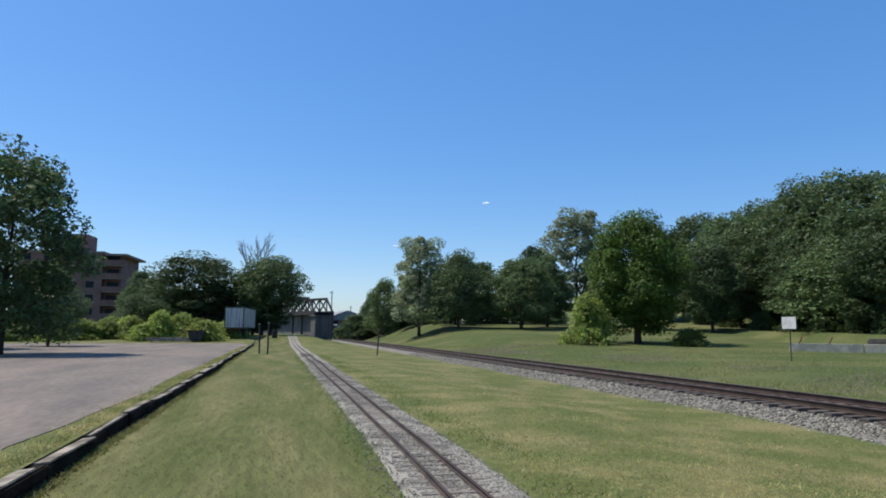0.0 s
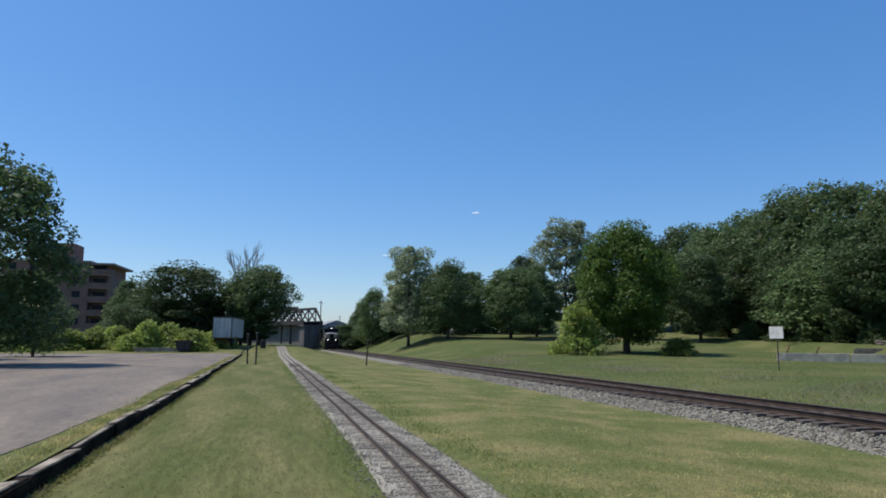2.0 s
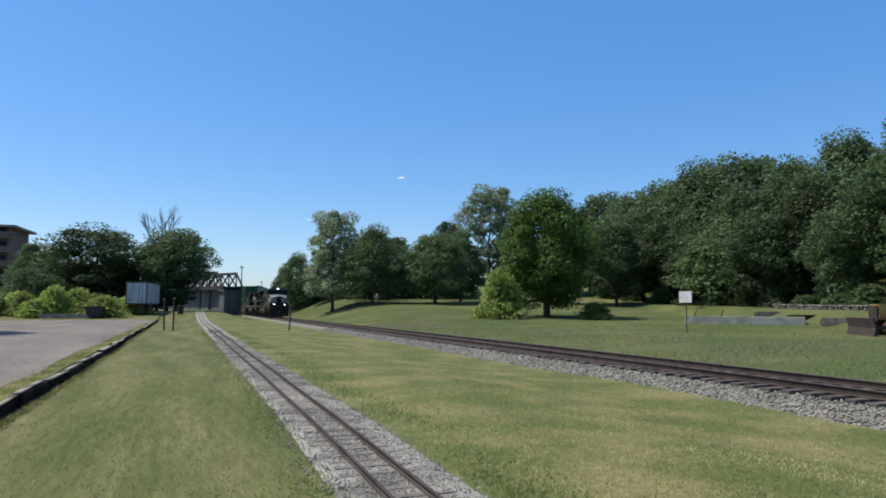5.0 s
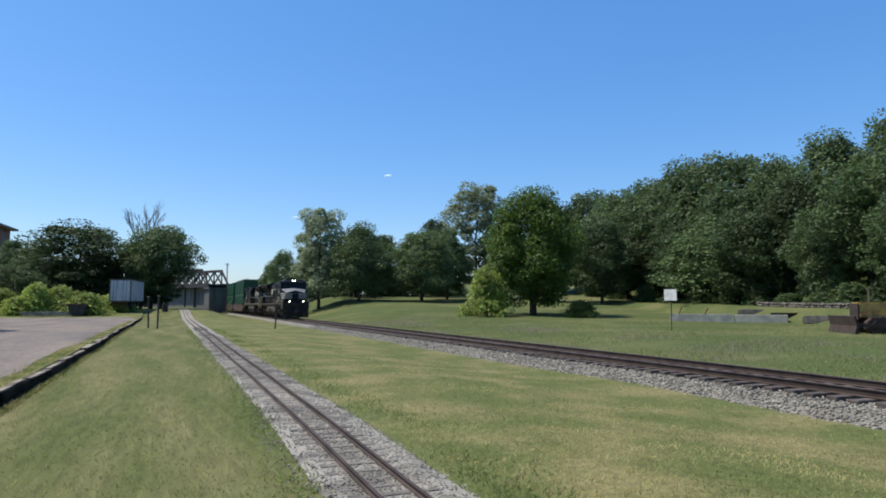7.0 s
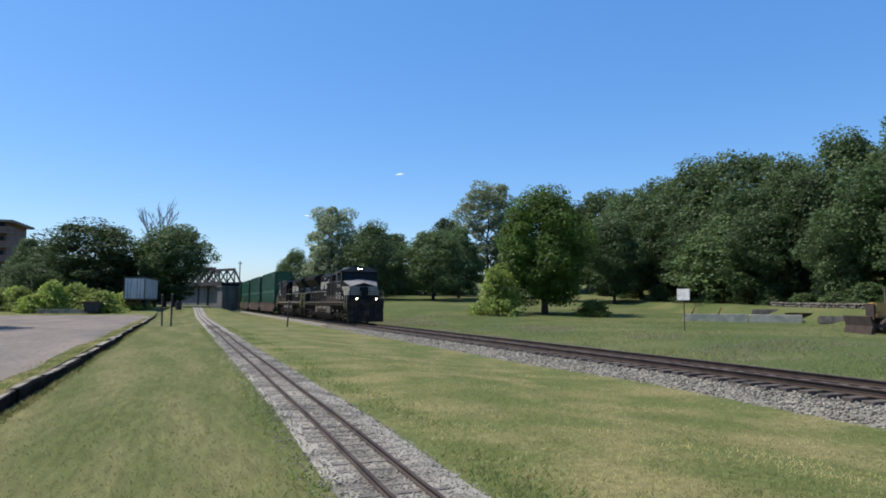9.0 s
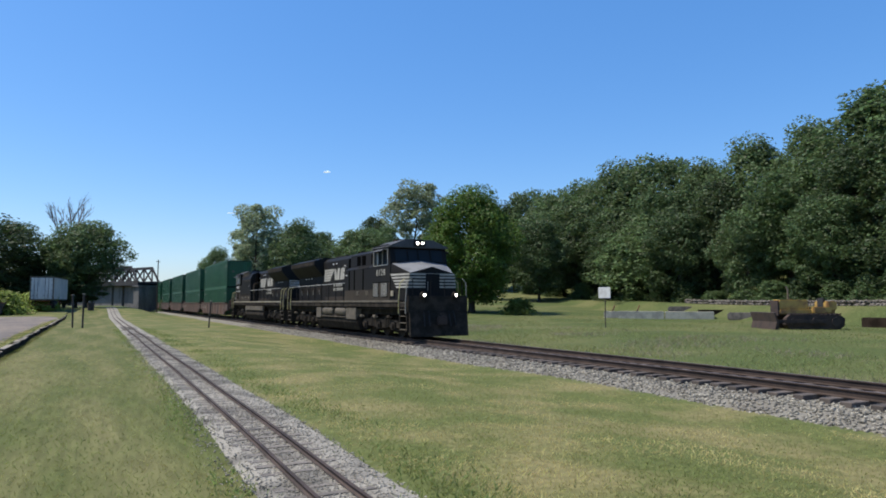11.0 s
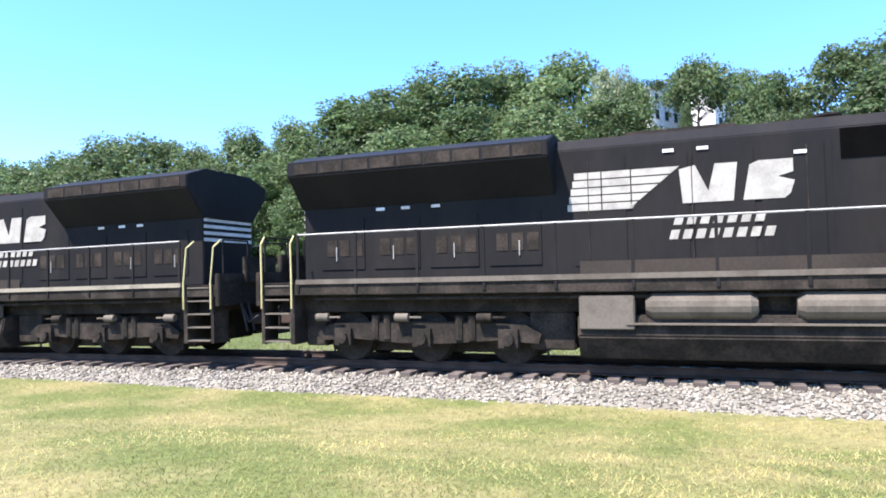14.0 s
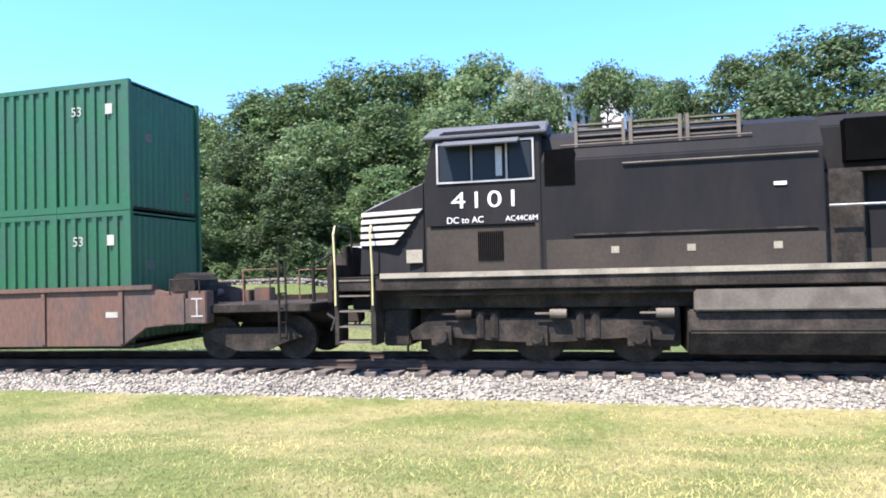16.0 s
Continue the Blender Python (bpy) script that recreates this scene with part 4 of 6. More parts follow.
        s0, s1, sl, bo, no = (-1.80, 0.47, 0.105, 0.78, 0.62) if second else (-2.08, -0.10, 0.19, -0.22, -0.38)
        for k in range(5):
            z = 3.62 - k * 0.15
            cuts = [s0 - 0.035 * k, s0 + (s1 - s0) * 0.27, s0 + (s1 - s0) * 0.55, s1 - sl * k]
            for a, b in zip(cuts, cuts[1:]):
                if b - a > 0.1:
                    bm = bmesh.new()
                    cut = sl * 0.84 if b == cuts[-1] else 0.0
                    prism(bm, [(fy(a + 0.012), z - 0.063), (fy(b - 0.012 - cut), z - 0.063), (fy(b - 0.012), z + 0.063), (fy(a + 0.012), z + 0.063)], sx * q, sx * (q + 0.006))
                    part("emblem_stripe", bm, "emblem", hood, "cream stripe of the emblem")
        for pts in (((0.15, 3.0), (0.1, 3.62), (0.38, 3.68), (0.6, 3.2), (0.72, 3.68), (1.1, 3.68), (1.02, 3.0)),
                    ((1.18, 3.0), (1.3, 3.62), (1.45, 3.68), (2.0, 3.68), (2.0, 3.45), (1.75, 3.38), (2.02, 3.3), (1.95, 3.08), (1.85, 3.0))):
            bm = bmesh.new()
            prism(bm, [(fy(a + bo), z) for a, z in pts], sx * q, sx * (q + 0.007))
            part("emblem_block", bm, "emblem", hood, "white slanted emblem block")
        for row, z in ((7, 2.70), (8, 2.44)):
            for k in range(row):
                v = no + 0.05 + k * 0.23 + (0.08 if row == 7 else 0)
                bm = bmesh.new()
                prism(bm, [(fy(v), z - 0.085), (fy(v + 0.15), z - 0.085), (fy(v + 0.20), z + 0.085), (fy(v + 0.05), z + 0.085)], sx * q, sx * (q + 0.006))
                part("name_bar", bm, "emblem", hood, "white bar")
    # rear hood stripes
    bm = bmesh.new()
    for k in range(4):
        box(bm, -0.9, 0.9, -9.765, -9.755, 2.75 + k * 0.16, 2.83 + k * 0.16)
    part("end_stripe", bm, "white", hood)
    # headlights
    if not second:
        for x in (-0.8, 0.8):
            bm = bmesh.new()
            tube(bm, (x, 10.7, 1.98), (x, 10.9, 1.98), 0.15, 14)
            lh = part("ditch_light", bm, "dirty", lo)
            bm = bmesh.new()
            tube(bm, (x, 10.70, 1.98), (x, 10.903, 1.98), 0.058, 14)
            part("lens", bm, "lamp", lh, "lit lamp glass")
        bm = bmesh.new()
        box(bm, -0.3, 0.3, 8.35, 8.7, 4.34, 4.62)
        hl = part("headlight_housing", bm, "black", lo, bevel=0.03)
        for x in (-0.13, 0.13):
            bm = bmesh.new()
            tube(bm, (x, 8.60, 4.48), (x, 8.705, 4.48), 0.06, 14)
            part("lens", bm, "lamp", hl, "lit lamp glass")
        bm = bmesh.new()
        box(bm, -0.55, 0.55, 6.6, 7.2, 4.66, 4.80)
    else:
        bm = bmesh.new()
        box(bm, -0.3, 0.3, 6.7, 7.1, 4.66, 4.78)
    part("horn_box", bm, "dirty", lo, bevel=0.02)
    for y0 in (-6.75, 6.55):
        WHEELS.extend(bogie(lo, y0))
    lo.scale = (1, 0.985 if second else 0.975, 1)
    return lo


def container(z0, label):
    """A 53-foot corrugated container with end posts inset from its corners."""
    c = thing("shipping_container", label, "container", "double-stacked containers")
    L, W, H = 16.15, 1.3, 2.9
    for sx in (-1, 1):
        bm = bmesh.new()
        n = 58
        ys = []
        for k in range(n):
            a = -L / 2 + 0.15 + k * (L - 0.3) / n
            d = (L - 0.3) / n
            ys += [(a, 0.0), (a + d * 0.42, 0.0), (a + d * 0.5, 0.045), (a + d * 0.92, 0.045)]
        pr = [(W - 0.005 - q, y) for y, q in ys]
        a = [bm.verts.new((sx * x, y, 0.16)) for x, y in pr]
        b = [bm.verts.new((sx * x, y, H - 0.12)) for x, y in pr]
        for i in range(len(pr) - 1):
            bm.faces.new((a[i], a[i + 1], b[i + 1], b[i]))
        part("side_panel", bm, "green", c)
        bm = bmesh.new()
        box(bm, sx * (W - 0.08), sx * W, -L / 2, L / 2, 0, 0.16)
        box(bm, sx * (W - 0.08), sx * W, -L / 2, L / 2, H - 0.12, H)
        part("side_rail", bm, "green", c, bevel=0.01)
        for y in (-L / 2 + 0.06, -6.1, 6.1, L / 2 - 0.06):
            bm = bmesh.new()
            box(bm, sx * (W - 0.1), sx * (W + 0.006), y - 0.1, y + 0.1, 0, H)
            part("post", bm, "green", c, bevel=0.01)
        for y in (-6.75, 6.75):
            mt = Matrix.Translation((sx * (W + 0.004), y, 2.25)) @ Matrix.Rotation(radians(90 * sx), 4, "Z") @ Matrix.Rotation(radians(90), 4, "X")
            lettering("length_mark", "53", 0.3, "emblem", c, mt, "small white length number")
        for y in (-7.6, 7.6):
            bm = bmesh.new()
            box(bm, sx * (W + 0.002), sx * (W + 0.010), y - 0.09, y + 0.09, 2.15, 2.38)
            part("marking_bar", bm, "emblem", c, "small white marking bar")
    bm = bmesh.new()
    box(bm, -W + 0.05, W - 0.05, -L / 2 + 0.05, L / 2 - 0.05, 0.05, 0.14)
    part("floor", bm, "dirty", c)
    bm = bmesh.new()
    box(bm, -W + 0.03, W - 0.03, -L / 2 + 0.03, L / 2 - 0.03, H - 0.05, H - 0.01)
    part("roof", bm, "green", c)
    for sy in (-1, 1):
        bm = bmesh.new()
        ends = []
        for k in range(12):
            x = -W + 0.1 + k * 0.2
            ends += [(x, 0.05), (x + 0.04, 0.015), (x + 0.12, 0.015), (x + 0.16, 0.05)]
        lo_ = [bm.verts.new((x, sy * (L / 2 - d), 0.1)) for x, d in ends]
        hi_ = [bm.verts.new((x, sy * (L / 2 - d), H - 0.1)) for x, d in ends]
        for k in range(len(ends) - 1):
            bm.faces.new((lo_[k], lo_[k + 1], hi_[k + 1], hi_[k]))
        part("end_panel", bm, "green", c)
        for x, z in ((-0.9, 0.4), (0.5, 1.6)):
            bm = bmesh.new()
            box(bm, x, x + 0.22, sy * (L / 2 - 0.014), sy * (L / 2 - 0.006), z, z + 0.2)
            part("end_label", bm, "tank", c)
    return c


def well_car(lead=False):
    w = thing("well_car", "oxide-red intermodal well car, dusty sides and grey running gear", "railway wagon", "well cars of the train")
    for sx in (-1, 1):
        bm = bmesh.new()
        prism(bm, [(-8.9, 1.55), (8.9, 1.55), (9.9, 1.25), (9.9, 0.85), (8.6, 0.75), (8.0, 0.36), (-8.0, 0.36), (-8.6, 0.75), (-9.9, 0.85), (-9.9, 1.25)], sx * 1.38, sx * 1.48)
        part("well_side", bm, "brown", w, bevel=0.015)
        bm = bmesh.new()
        box(bm, sx * 1.33, sx * 1.54, -8.8, 8.8, 1.55, 1.66)
        part("top_chord", bm, "brown", w, bevel=0.015)
        for y, hz in ((-8.0, 0.12), (7.6, 0.12), (-6.3, 0.25), (-5.9, 0.25), (-5.5, 0.25)):
            bm = bmesh.new()
            box(bm, sx * 1.48, sx * 1.488, y, y + (0.16 if hz > 0.2 else 0.3), 0.98, 0.98 + hz)
            part("marking_bar", bm, "emblem", w, "white marking bar")
        for sy in (-1, 1):
            bm = bmesh.new()
            box(bm, sx * 1.1, sx * 1.5, sy * 9.0, sy * 9.55, 0.8, 1.45)
            part("end_box", bm, "brown", w, bevel=0.02)
            bm = bmesh.new()
            e = 11.7 if lead and sy > 0 else 9.95
            for z in (0.5, 0.8, 1.1, 1.4):
                tube(bm, (sx * 1.2, sy * e, z), (sx * 1.5, sy * e, z), 0.02, 6)
            tube(bm, (sx * 1.5, sy * e, 0.45), (sx * 1.5, sy * e, 2.1), 0.025, 6)
            tube(bm, (sx * 1.2, sy * e, 0.45), (sx * 1.2, sy * e, 2.1), 0.025, 6)
            part("ladder", bm, "dirty", w)
        for sy in (-1, 1):
            bm = bmesh.new()
            box(bm, sx * 1.2, sx * 1.5, sy * 9.62, sy * 10.05, 0.82, 1.5)
            eb = part("equipment_box", bm, "brown", w, bevel=0.02)
            bm = bmesh.new()
            for z in (0.98, 1.34):
                box(bm, sx * 1.5, sx * 1.508, sy * 9.7, sy * 9.97, z - 0.015, z + 0.015)
            box(bm, sx * 1.5, sx * 1.508, sy * 9.82, sy * 9.85, 0.98, 1.34)
            part("marking_frame", bm, "emblem", eb, "white square marking")
            handrail_part(w, [(sx * 1.5, sy * 9.2, 1.45), (sx * 1.5, sy * 9.2, 1.75), (sx * 1.5, sy * 9.9, 1.75), (sx * 1.5, sy * 9.9, 1.45)], 0.016, "dirty")
        for k in range(9):
            y = -8.0 + k * 2.0
            bm = bmesh.new()
            box(bm, sx * 1.475, sx * 1.52, y - 0.05, y + 0.05, 0.42, 1.54)
            part("side_stake", bm, "brown", w)
    bm = bmesh.new()
    box(bm, -1.35, 1.35, -8.2, 8.2, 0.30, 0.39)
    part("well_floor", bm, "dirty", w)
    for sy in (-1, 1):
        e = 2.2 if lead and sy > 0 else 0.0
        bm = bmesh.new()
        box(bm, -1.35, 1.35, sy * 8.3, sy * (10.1 + e), 1.02, 1.18)
        box(bm, -0.3, 0.3, sy * 8.3, sy * (10.15 + e), 0.75, 1.02)
        part("end_platform", bm, "dirty", w, bevel=0.02)
        bm = bmesh.new()
        tube(bm, (0.3, sy * 9.3, 1.6), (1.2, sy * 9.3, 1.6), 0.3, 14)
        box(bm, 0.2, 1.2, sy * 9.1, sy * 9.5, 1.18, 1.5)
        part("brake_reservoir", bm, "dirty", w)
        bm = bmesh.new()
        tube(bm, (-0.6, sy * (9.8 + e), 1.18), (-0.6, sy * (9.8 + e), 2.3), 0.04, 6)
        tube(bm, (0.5, sy * (9.8 + e), 1.18), (0.5, sy * (9.8 + e), 2.0), 0.04, 6)
        tube(bm, (-0.6, sy * (9.8 + e), 2.25), (0.5, sy * (9.8 + e), 1.95), 0.03, 6)
        part("brake_stand", bm, "dirty", w)
        bm = bmesh.new()
        bmesh.ops.create_cone(bm, cap_ends=True, segments=16, radius1=0.3, radius2=0.3, depth=0.05, matrix=pose(-1.15, sy * (9.75 + e), 1.95, 0, 90, 0))
        tube(bm, (-1.1, sy * (9.75 + e), 1.18), (-1.1, sy * (9.75 + e), 1.95), 0.03, 6)
        part("brake_wheel", bm, "oldiron", w)
        for sx in (-1, 1):
            handrail_part(w, [(sx * 1.3, sy * (8.6 + e), 1.18), (sx * 1.3, sy * (8.6 + e), 1.9), (sx * 1.3, sy * (9.4 + e), 1.9), (sx * 1.3, sy * (9.4 + e), 1.18)], 0.018, "rust")
        bm = bmesh.new()
        tube(bm, (-1.2, sy * 8.7, 1.4), (1.2, sy * 8.7, 1.4), 0.11, 10)
        part("air_pipe", bm, "rust", w)
        bm = bmesh.new()
        box(bm, -0.14, 0.14, sy * (9.9 + e), sy * (10.2 + e), 0.74, 0.98)
        box(bm, -0.22, 0.22, sy * (10.1 + e), sy * (10.3 + e), 0.68, 1.02)
        part("coupler", bm, "rust", w, bevel=0.03)
        if sy < 0:
            continue
        b = tagged(new("bogie"), "two-axle bogie")
        b.parent = w
        b.location = (0, 10.3 + e * 0.25, 0)
        for sx in (-1, 1):
            bm = bmesh.new()
            prism(bm, [(-1.15, 0.5), (-0.9, 0.7), (0.9, 0.7), (1.15, 0.5), (0.8, 0.4), (0.35, 0.22), (-0.35, 0.22), (-0.8, 0.4)], sx * 0.98, sx * 1.12)
            part("side_frame", bm, "dirty", b)
        for y in (-0.88, 0.88):
            bm = bmesh.new()
            for sx in (-1, 1):
                tube(bm, (sx * 0.69, y, 0.46), (sx * 0.82, y, 0.46), 0.46, 18)
            tube(bm, (-0.7, y, 0.46), (0.7, y, 0.46), 0.08, 8)
            part("wheelset", bm, "dirty", b)
    return w


lead_loco = locomotive("8128", False)
trail_loco = locomotive("4101", True)
CAR_LEN, N_CARS = 20.6, 10
car0 = well_car()
low0 = container(0, "green corrugated container standing in the well car")
cars, lows, highs = [well_car(True), car0], [low0], []
for k in range(1, N_CARS):
    if k > 1:
        cars.append(copy_thing(car0, Matrix()))
    lows.append(copy_thing(low0, Matrix()))
for k in range(N_CARS):
    highs.append(tagged(copy_thing(low0, Matrix()), "green corrugated container stacked on another one"))


def front(t):
    """How far the leading steps still are along the railway."""
    pts = ((0, 177.0), (1.5, 155.0), (3.5, 127.0), (5, 106.5), (8, 65.4), (11, 27.05), (13, 1.3), (16, -37.3))
    for (a, x), (b, y) in zip(pts, pts[1:]):
        if t <= b:
            return x + (y - x) * (t - a) / (b - a)
    return pts[-1][1]


def on_track(u, turned, half=8.0, lift=0.0):
    za, zb = rail_z(u - half), rail_z(u + half)
    p = at(TRACK, u, (za + zb) / 2 + lift)
    tilt = math.degrees(math.atan2(zb - za, 2 * half))
    return pose(p.x, p.y, p.z, -tilt if turned else tilt, 0, 13.0 + (180 if turned else 0))


TIMES = [k * 0.5 for k in range(33)]


def motions():
    def run(ob, back, turned, lift=0.0):
        walk(ob, [(t, on_track(front(t) + back, turned, 8.0, lift)) for t in TIMES])
    run(lead_loco, 10.25, True)
    run(trail_loco, 10.25 + 21.9, False)
    for k in range(N_CARS):
        back = 55.4 + CAR_LEN * k
        run(cars[k], back, True)
        run(lows[k], back, True, 0.40)
        run(highs[k], back, True, 0.40 + 2.905)
    for i, w in enumerate(WHEELS):
        sign = 1 if i < 6 else -1
        at_ = w.location.copy()
        rows, k = [], 0
        while k * 0.05 <= 16.001:
            t = k * 0.05
            a = -sign * math.degrees((front(0) - front(t)) / 0.53)
            rows.append((t, pose(at_.x, at_.y, at_.z, a % 360, 0, 0)))
            k += 1
        walk(w, rows)

# ---------------------------------------------------------------- trees


def crown_mesh(name, rng, h, w, base, leaves, size, kind, material):
    """Leaves in clumps on an uneven crown, h high and w wide."""
    clumps = []
    n = 58
    for k in range(n):
        f = (k + rng.random()) / n
        z = base + (h - base) * f
        if kind == "round":
            r = w / 2 * math.sqrt(max(0.05, 1 - (2 * f - 0.93) ** 2 / 1.2))
        elif kind == "tall":
            r = w / 2 * (0.55 + 0.5 * math.sin(math.pi * min(f * 0.95 + 0.1, 1)))
        elif kind == "bush":
            r = w / 2 * (1.05 - 0.75 * f)
        else:
            r = w / 2 * math.sqrt(max(0.05, 1 - (1.7 * f - 0.5) ** 2))
        a = k * 2.399963 + rng.uniform(-.4, .4)
        d = r * math.sqrt(rng.uniform(0.25, 1.0)) * rng.uniform(0.75, 1.12)
        clumps.append((d * math.cos(a), d * math.sin(a), z, rng.uniform(0.6, 1.45) * w * 0.17))
    g = np.random.default_rng(rng.randrange(10 ** 6))
    which = g.integers(0, n, leaves)
    c = np.array(clumps)[which]
    v = g.normal(size=(leaves, 3))
    v /= np.linalg.norm(v, axis=1, keepdims=True)
    v[:, 2] *= 0.75
    pos = c[:, :3] + v * (c[:, 3:4] * g.uniform(0.35, 1.0, (leaves, 1)) ** 0.5 * g.uniform(0.9, 1.12, (leaves, 1)))
    nrm = v * 0.8 + g.normal(size=(leaves, 3)) * 0.6 + np.array([0, 0, 0.35])
    nrm /= np.linalg.norm(nrm, axis=1, keepdims=True)
    t = np.cross(nrm, g.normal(size=(leaves, 3)))
    t /= np.linalg.norm(t, axis=1, keepdims=True)
    b = np.cross(nrm, t)
    s = size * g.uniform(0.6, 1.3, (leaves, 1))
    tri = np.stack([pos - t * s * 0.6 - b * s * 0.45, pos - t * s * 0.5 + b * s * 0.5, pos + t * s * 0.75], 1).reshape(-1, 3)
    me = bpy.data.meshes.new(name)
    me.vertices.add(leaves * 3)
    me.vertices.foreach_set("co", tri.astype(np.float32).ravel())
    me.loops.add(leaves * 3)
    me.loops.foreach_set("vertex_index", np.arange(leaves * 3, dtype=np.int32))
    me.polygons.add(leaves)
    me.polygons.foreach_set("loop_start", np.arange(0, leaves * 3, 3, dtype=np.int32))
    me.update(calc_edges=True)
    me.materials.append(material)
    return me, clumps


def tree(seed, h, w, kind, leafmat, leaves=18500, size=0.195, trunk=0.16, label="", base=None, name="tree", category="tree"):
    rng = random.Random(seed)
    t = thing(name, label or "leafy deciduous tree with a full summer crown", category)
    base = h * 0.15 if base is None else base
    me, clumps = crown_mesh("crown", rng, h * 0.95 - w * 0.06, w * 0.8, base, leaves, size, kind, leafmat)
    bm = bmesh.new()
    p, r = Vector((0, 0, -0.4)), trunk * 1.35
    for k in range(6):
        q = Vector((rng.uniform(-.12, .12) * k * 0.4, rng.uniform(-.12, .12) * k * 0.4, h * 0.72 * (k + 1) / 6))
        tube(bm, p, q, r, 8, r * 0.8)
        p, r = q, r * 0.8
    for x, y, z, rr in clumps[4::3]:
        s = Vector((0, 0, max(z - math.hypot(x, y) * 0.8, h * 0.12)))
        mid = (s + Vector((x, y, z))) / 2 + Vector((0, 0, -0.2))
        tube(bm, s, mid, trunk * 0.42, 5, trunk * 0.25)
        tube(bm, mid, (x, y, z), trunk * 0.25, 5, trunk * 0.08)
    part("trunk", bm, "bark", t, "rough dark bark")
    cr = new("crown", me)
    cr.parent = t
    return t


def dead_tree(h):
    rng = random.Random(5)
    t = thing("dead_tree", "bare grey dead tree standing among leafy ones", "tree")
    bm = bmesh.new()

    def branch(p, d, length, r, depth):
        q = p + d * length
        tube(bm, p, q, r, 5, r * 0.6)
        if depth:
            for _ in range(4):
                nd = (d + Vector((rng.uniform(-.55, .55), rng.uniform(-.55, .55), rng.uniform(-.1, .5)))).normalized()
                branch(p + d * length * rng.uniform(0.4, 1), nd, length * rng.uniform(0.45, 0.65), r * 0.5, depth - 1)
    branch(Vector((0, 0, -0.3)), Vector((0, 0, 1)), h * 0.55, 0.34, 4)
    part("bare_crown", bm, "deadwood", t)
    return t


PROTO = [tree(11, 12, 9, "round", LEAF[0]), tree(12, 13, 8, "oval", LEAF[1]), tree(13, 14, 7.5, "tall", LEAF[3], leaves=16000, size=0.2),
         tree(14, 12, 9.5, "round", LEAF[2], leaves=42000, size=0.17, base=1.6, trunk=0.24), tree(15, 12, 10, "oval", LEAF[0]), tree(16, 13, 9, "round", LEAF[1])]
PROTO.append(tree(17, 14, 8.5, "oval", LEAF[0], leaves=5200, size=0.24, base=9.9, trunk=0.15))
PROTO.append(tree(18, 12, 9, "round", LEAF[0], leaves=18000, size=0.2, base=4.6, trunk=0.22))
PROTO_H = [12, 13, 14, 12, 12, 13, 14, 12]
PROTO_W = [9, 8, 7.5, 9.5, 10, 9, 8.5, 9]
SUNBUSH = tree(22, 3.0, 3.6, "bush", LEAF[4], leaves=4200, size=0.15, trunk=0.05, base=0.1, name="bush", label="sunlit yellow-green leafy bush in the grass", category="bush")
BUSH = tree(21, 3.0, 3.6, "bush", LEAF[1], leaves=4200, size=0.15, trunk=0.05, base=0.1, name="bush", label="dark green leafy bush in the grass", category="bush")
used = set()


def plant(i, s, u, top, width, turn=0.0, z=None, label="", group="", spread=1.22):
    """Tree i of the kinds, its foot on the ground, its top at the height given."""
    z = ground_z(s, u) if z is None else z
    src, h, w = (BUSH, 3.0, 3.6) if i == "bush" else (SUNBUSH, 3.0, 3.6) if i == "sunbush" else (PROTO[i], PROTO_H[i], PROTO_W[i])
    k = (top - z) / h
    kw = width / w * spread
    m = placed(s, u, z - 0.05, turn) @ Matrix.Diagonal((kw, kw, k, 1))
    if i in used:
        ob = copy_thing(src, m)
        ob.matrix_basis = m
    else:
        used.add(i)
        ob = src
        ob.matrix_basis = m
    return tagged(ob, label, "", group)


rt = random.Random(77)
# lone trees of the field
plant(3, 38.4, 66.7, 15.4, 10.6, 20, label="large bright green tree standing alone in the field")
plant("sunbush", 31.6, 64.7, 5.9, 5.2, label="tall yellow-green bush beside the lone tree")
plant("sunbush", 41.3, 61.5, 2.3, 4.2, 40)
plant(0, 37.7, 101.2, 14.1, 11, 10, label="rounded green tree with its trunk showing over mown grass")
plant(2, 54.3, 115.9, 26.0, 12, 70, label="tall pale-leaved poplar rising above its neighbours")
plant(4, 28.1, 104.3, 15.2, 10.5, 50, label="grey-green tree at the end of the tree row")
plant(2, 22.8, 109.8, 18.5, 9, 0, label="tall airy poplar with pale leaves")
plant(4, 22.0, 143.3, 13.5, 9, 130)
plant(1, 22.4, 163.5, 11.6, 6, 200)
plant(5, 53.5, 134.8, 21.5, 8, 60)
plant(1, 45.0, 108.0, 15.5, 8, 75)
plant(5, 60.5, 101.0, 17.5, 9, 15)
plant(4, 69.7, 68.9, 14.9, 16, 33, label="wide spreading tree in front of the wood")
for k in range(13):
    s, u = 17 + k * 4.1, 152 + 5 * math.sin(k * 1.7)
    plant((1, 5, 0)[k % 3], s, u, ground_z(s, u) + 6.2 + 1.4 * math.sin(k * 2.9), 9.5, k * 67, z=ground_z(s, u) - 2.2, group="trees behind the field")
# left of the railway
plant(5, -13.4, 117.2, 14.9, 16.5, 0, label="broad dark tree behind the bushes")
plant(7, -1.3, 114.0, 14.6, 11.0, 80, label="green tree beside the end of the miniature railway")
plant(1, -5.5, 122.0, 12.5, 8, 10)
plant(1, -2.6, 114.5, 8.5, 8.5, 70)
plant(0, -4.6, 112.5, 6.5, 6.0, 150)
plant(1, -11.5, 125.0, 10.5, 11, 250)
plant(0, -17.0, 124.0, 9.5, 11, 130)
plant("bush", -13.5, 112.5, 5.2, 8.5, 60)
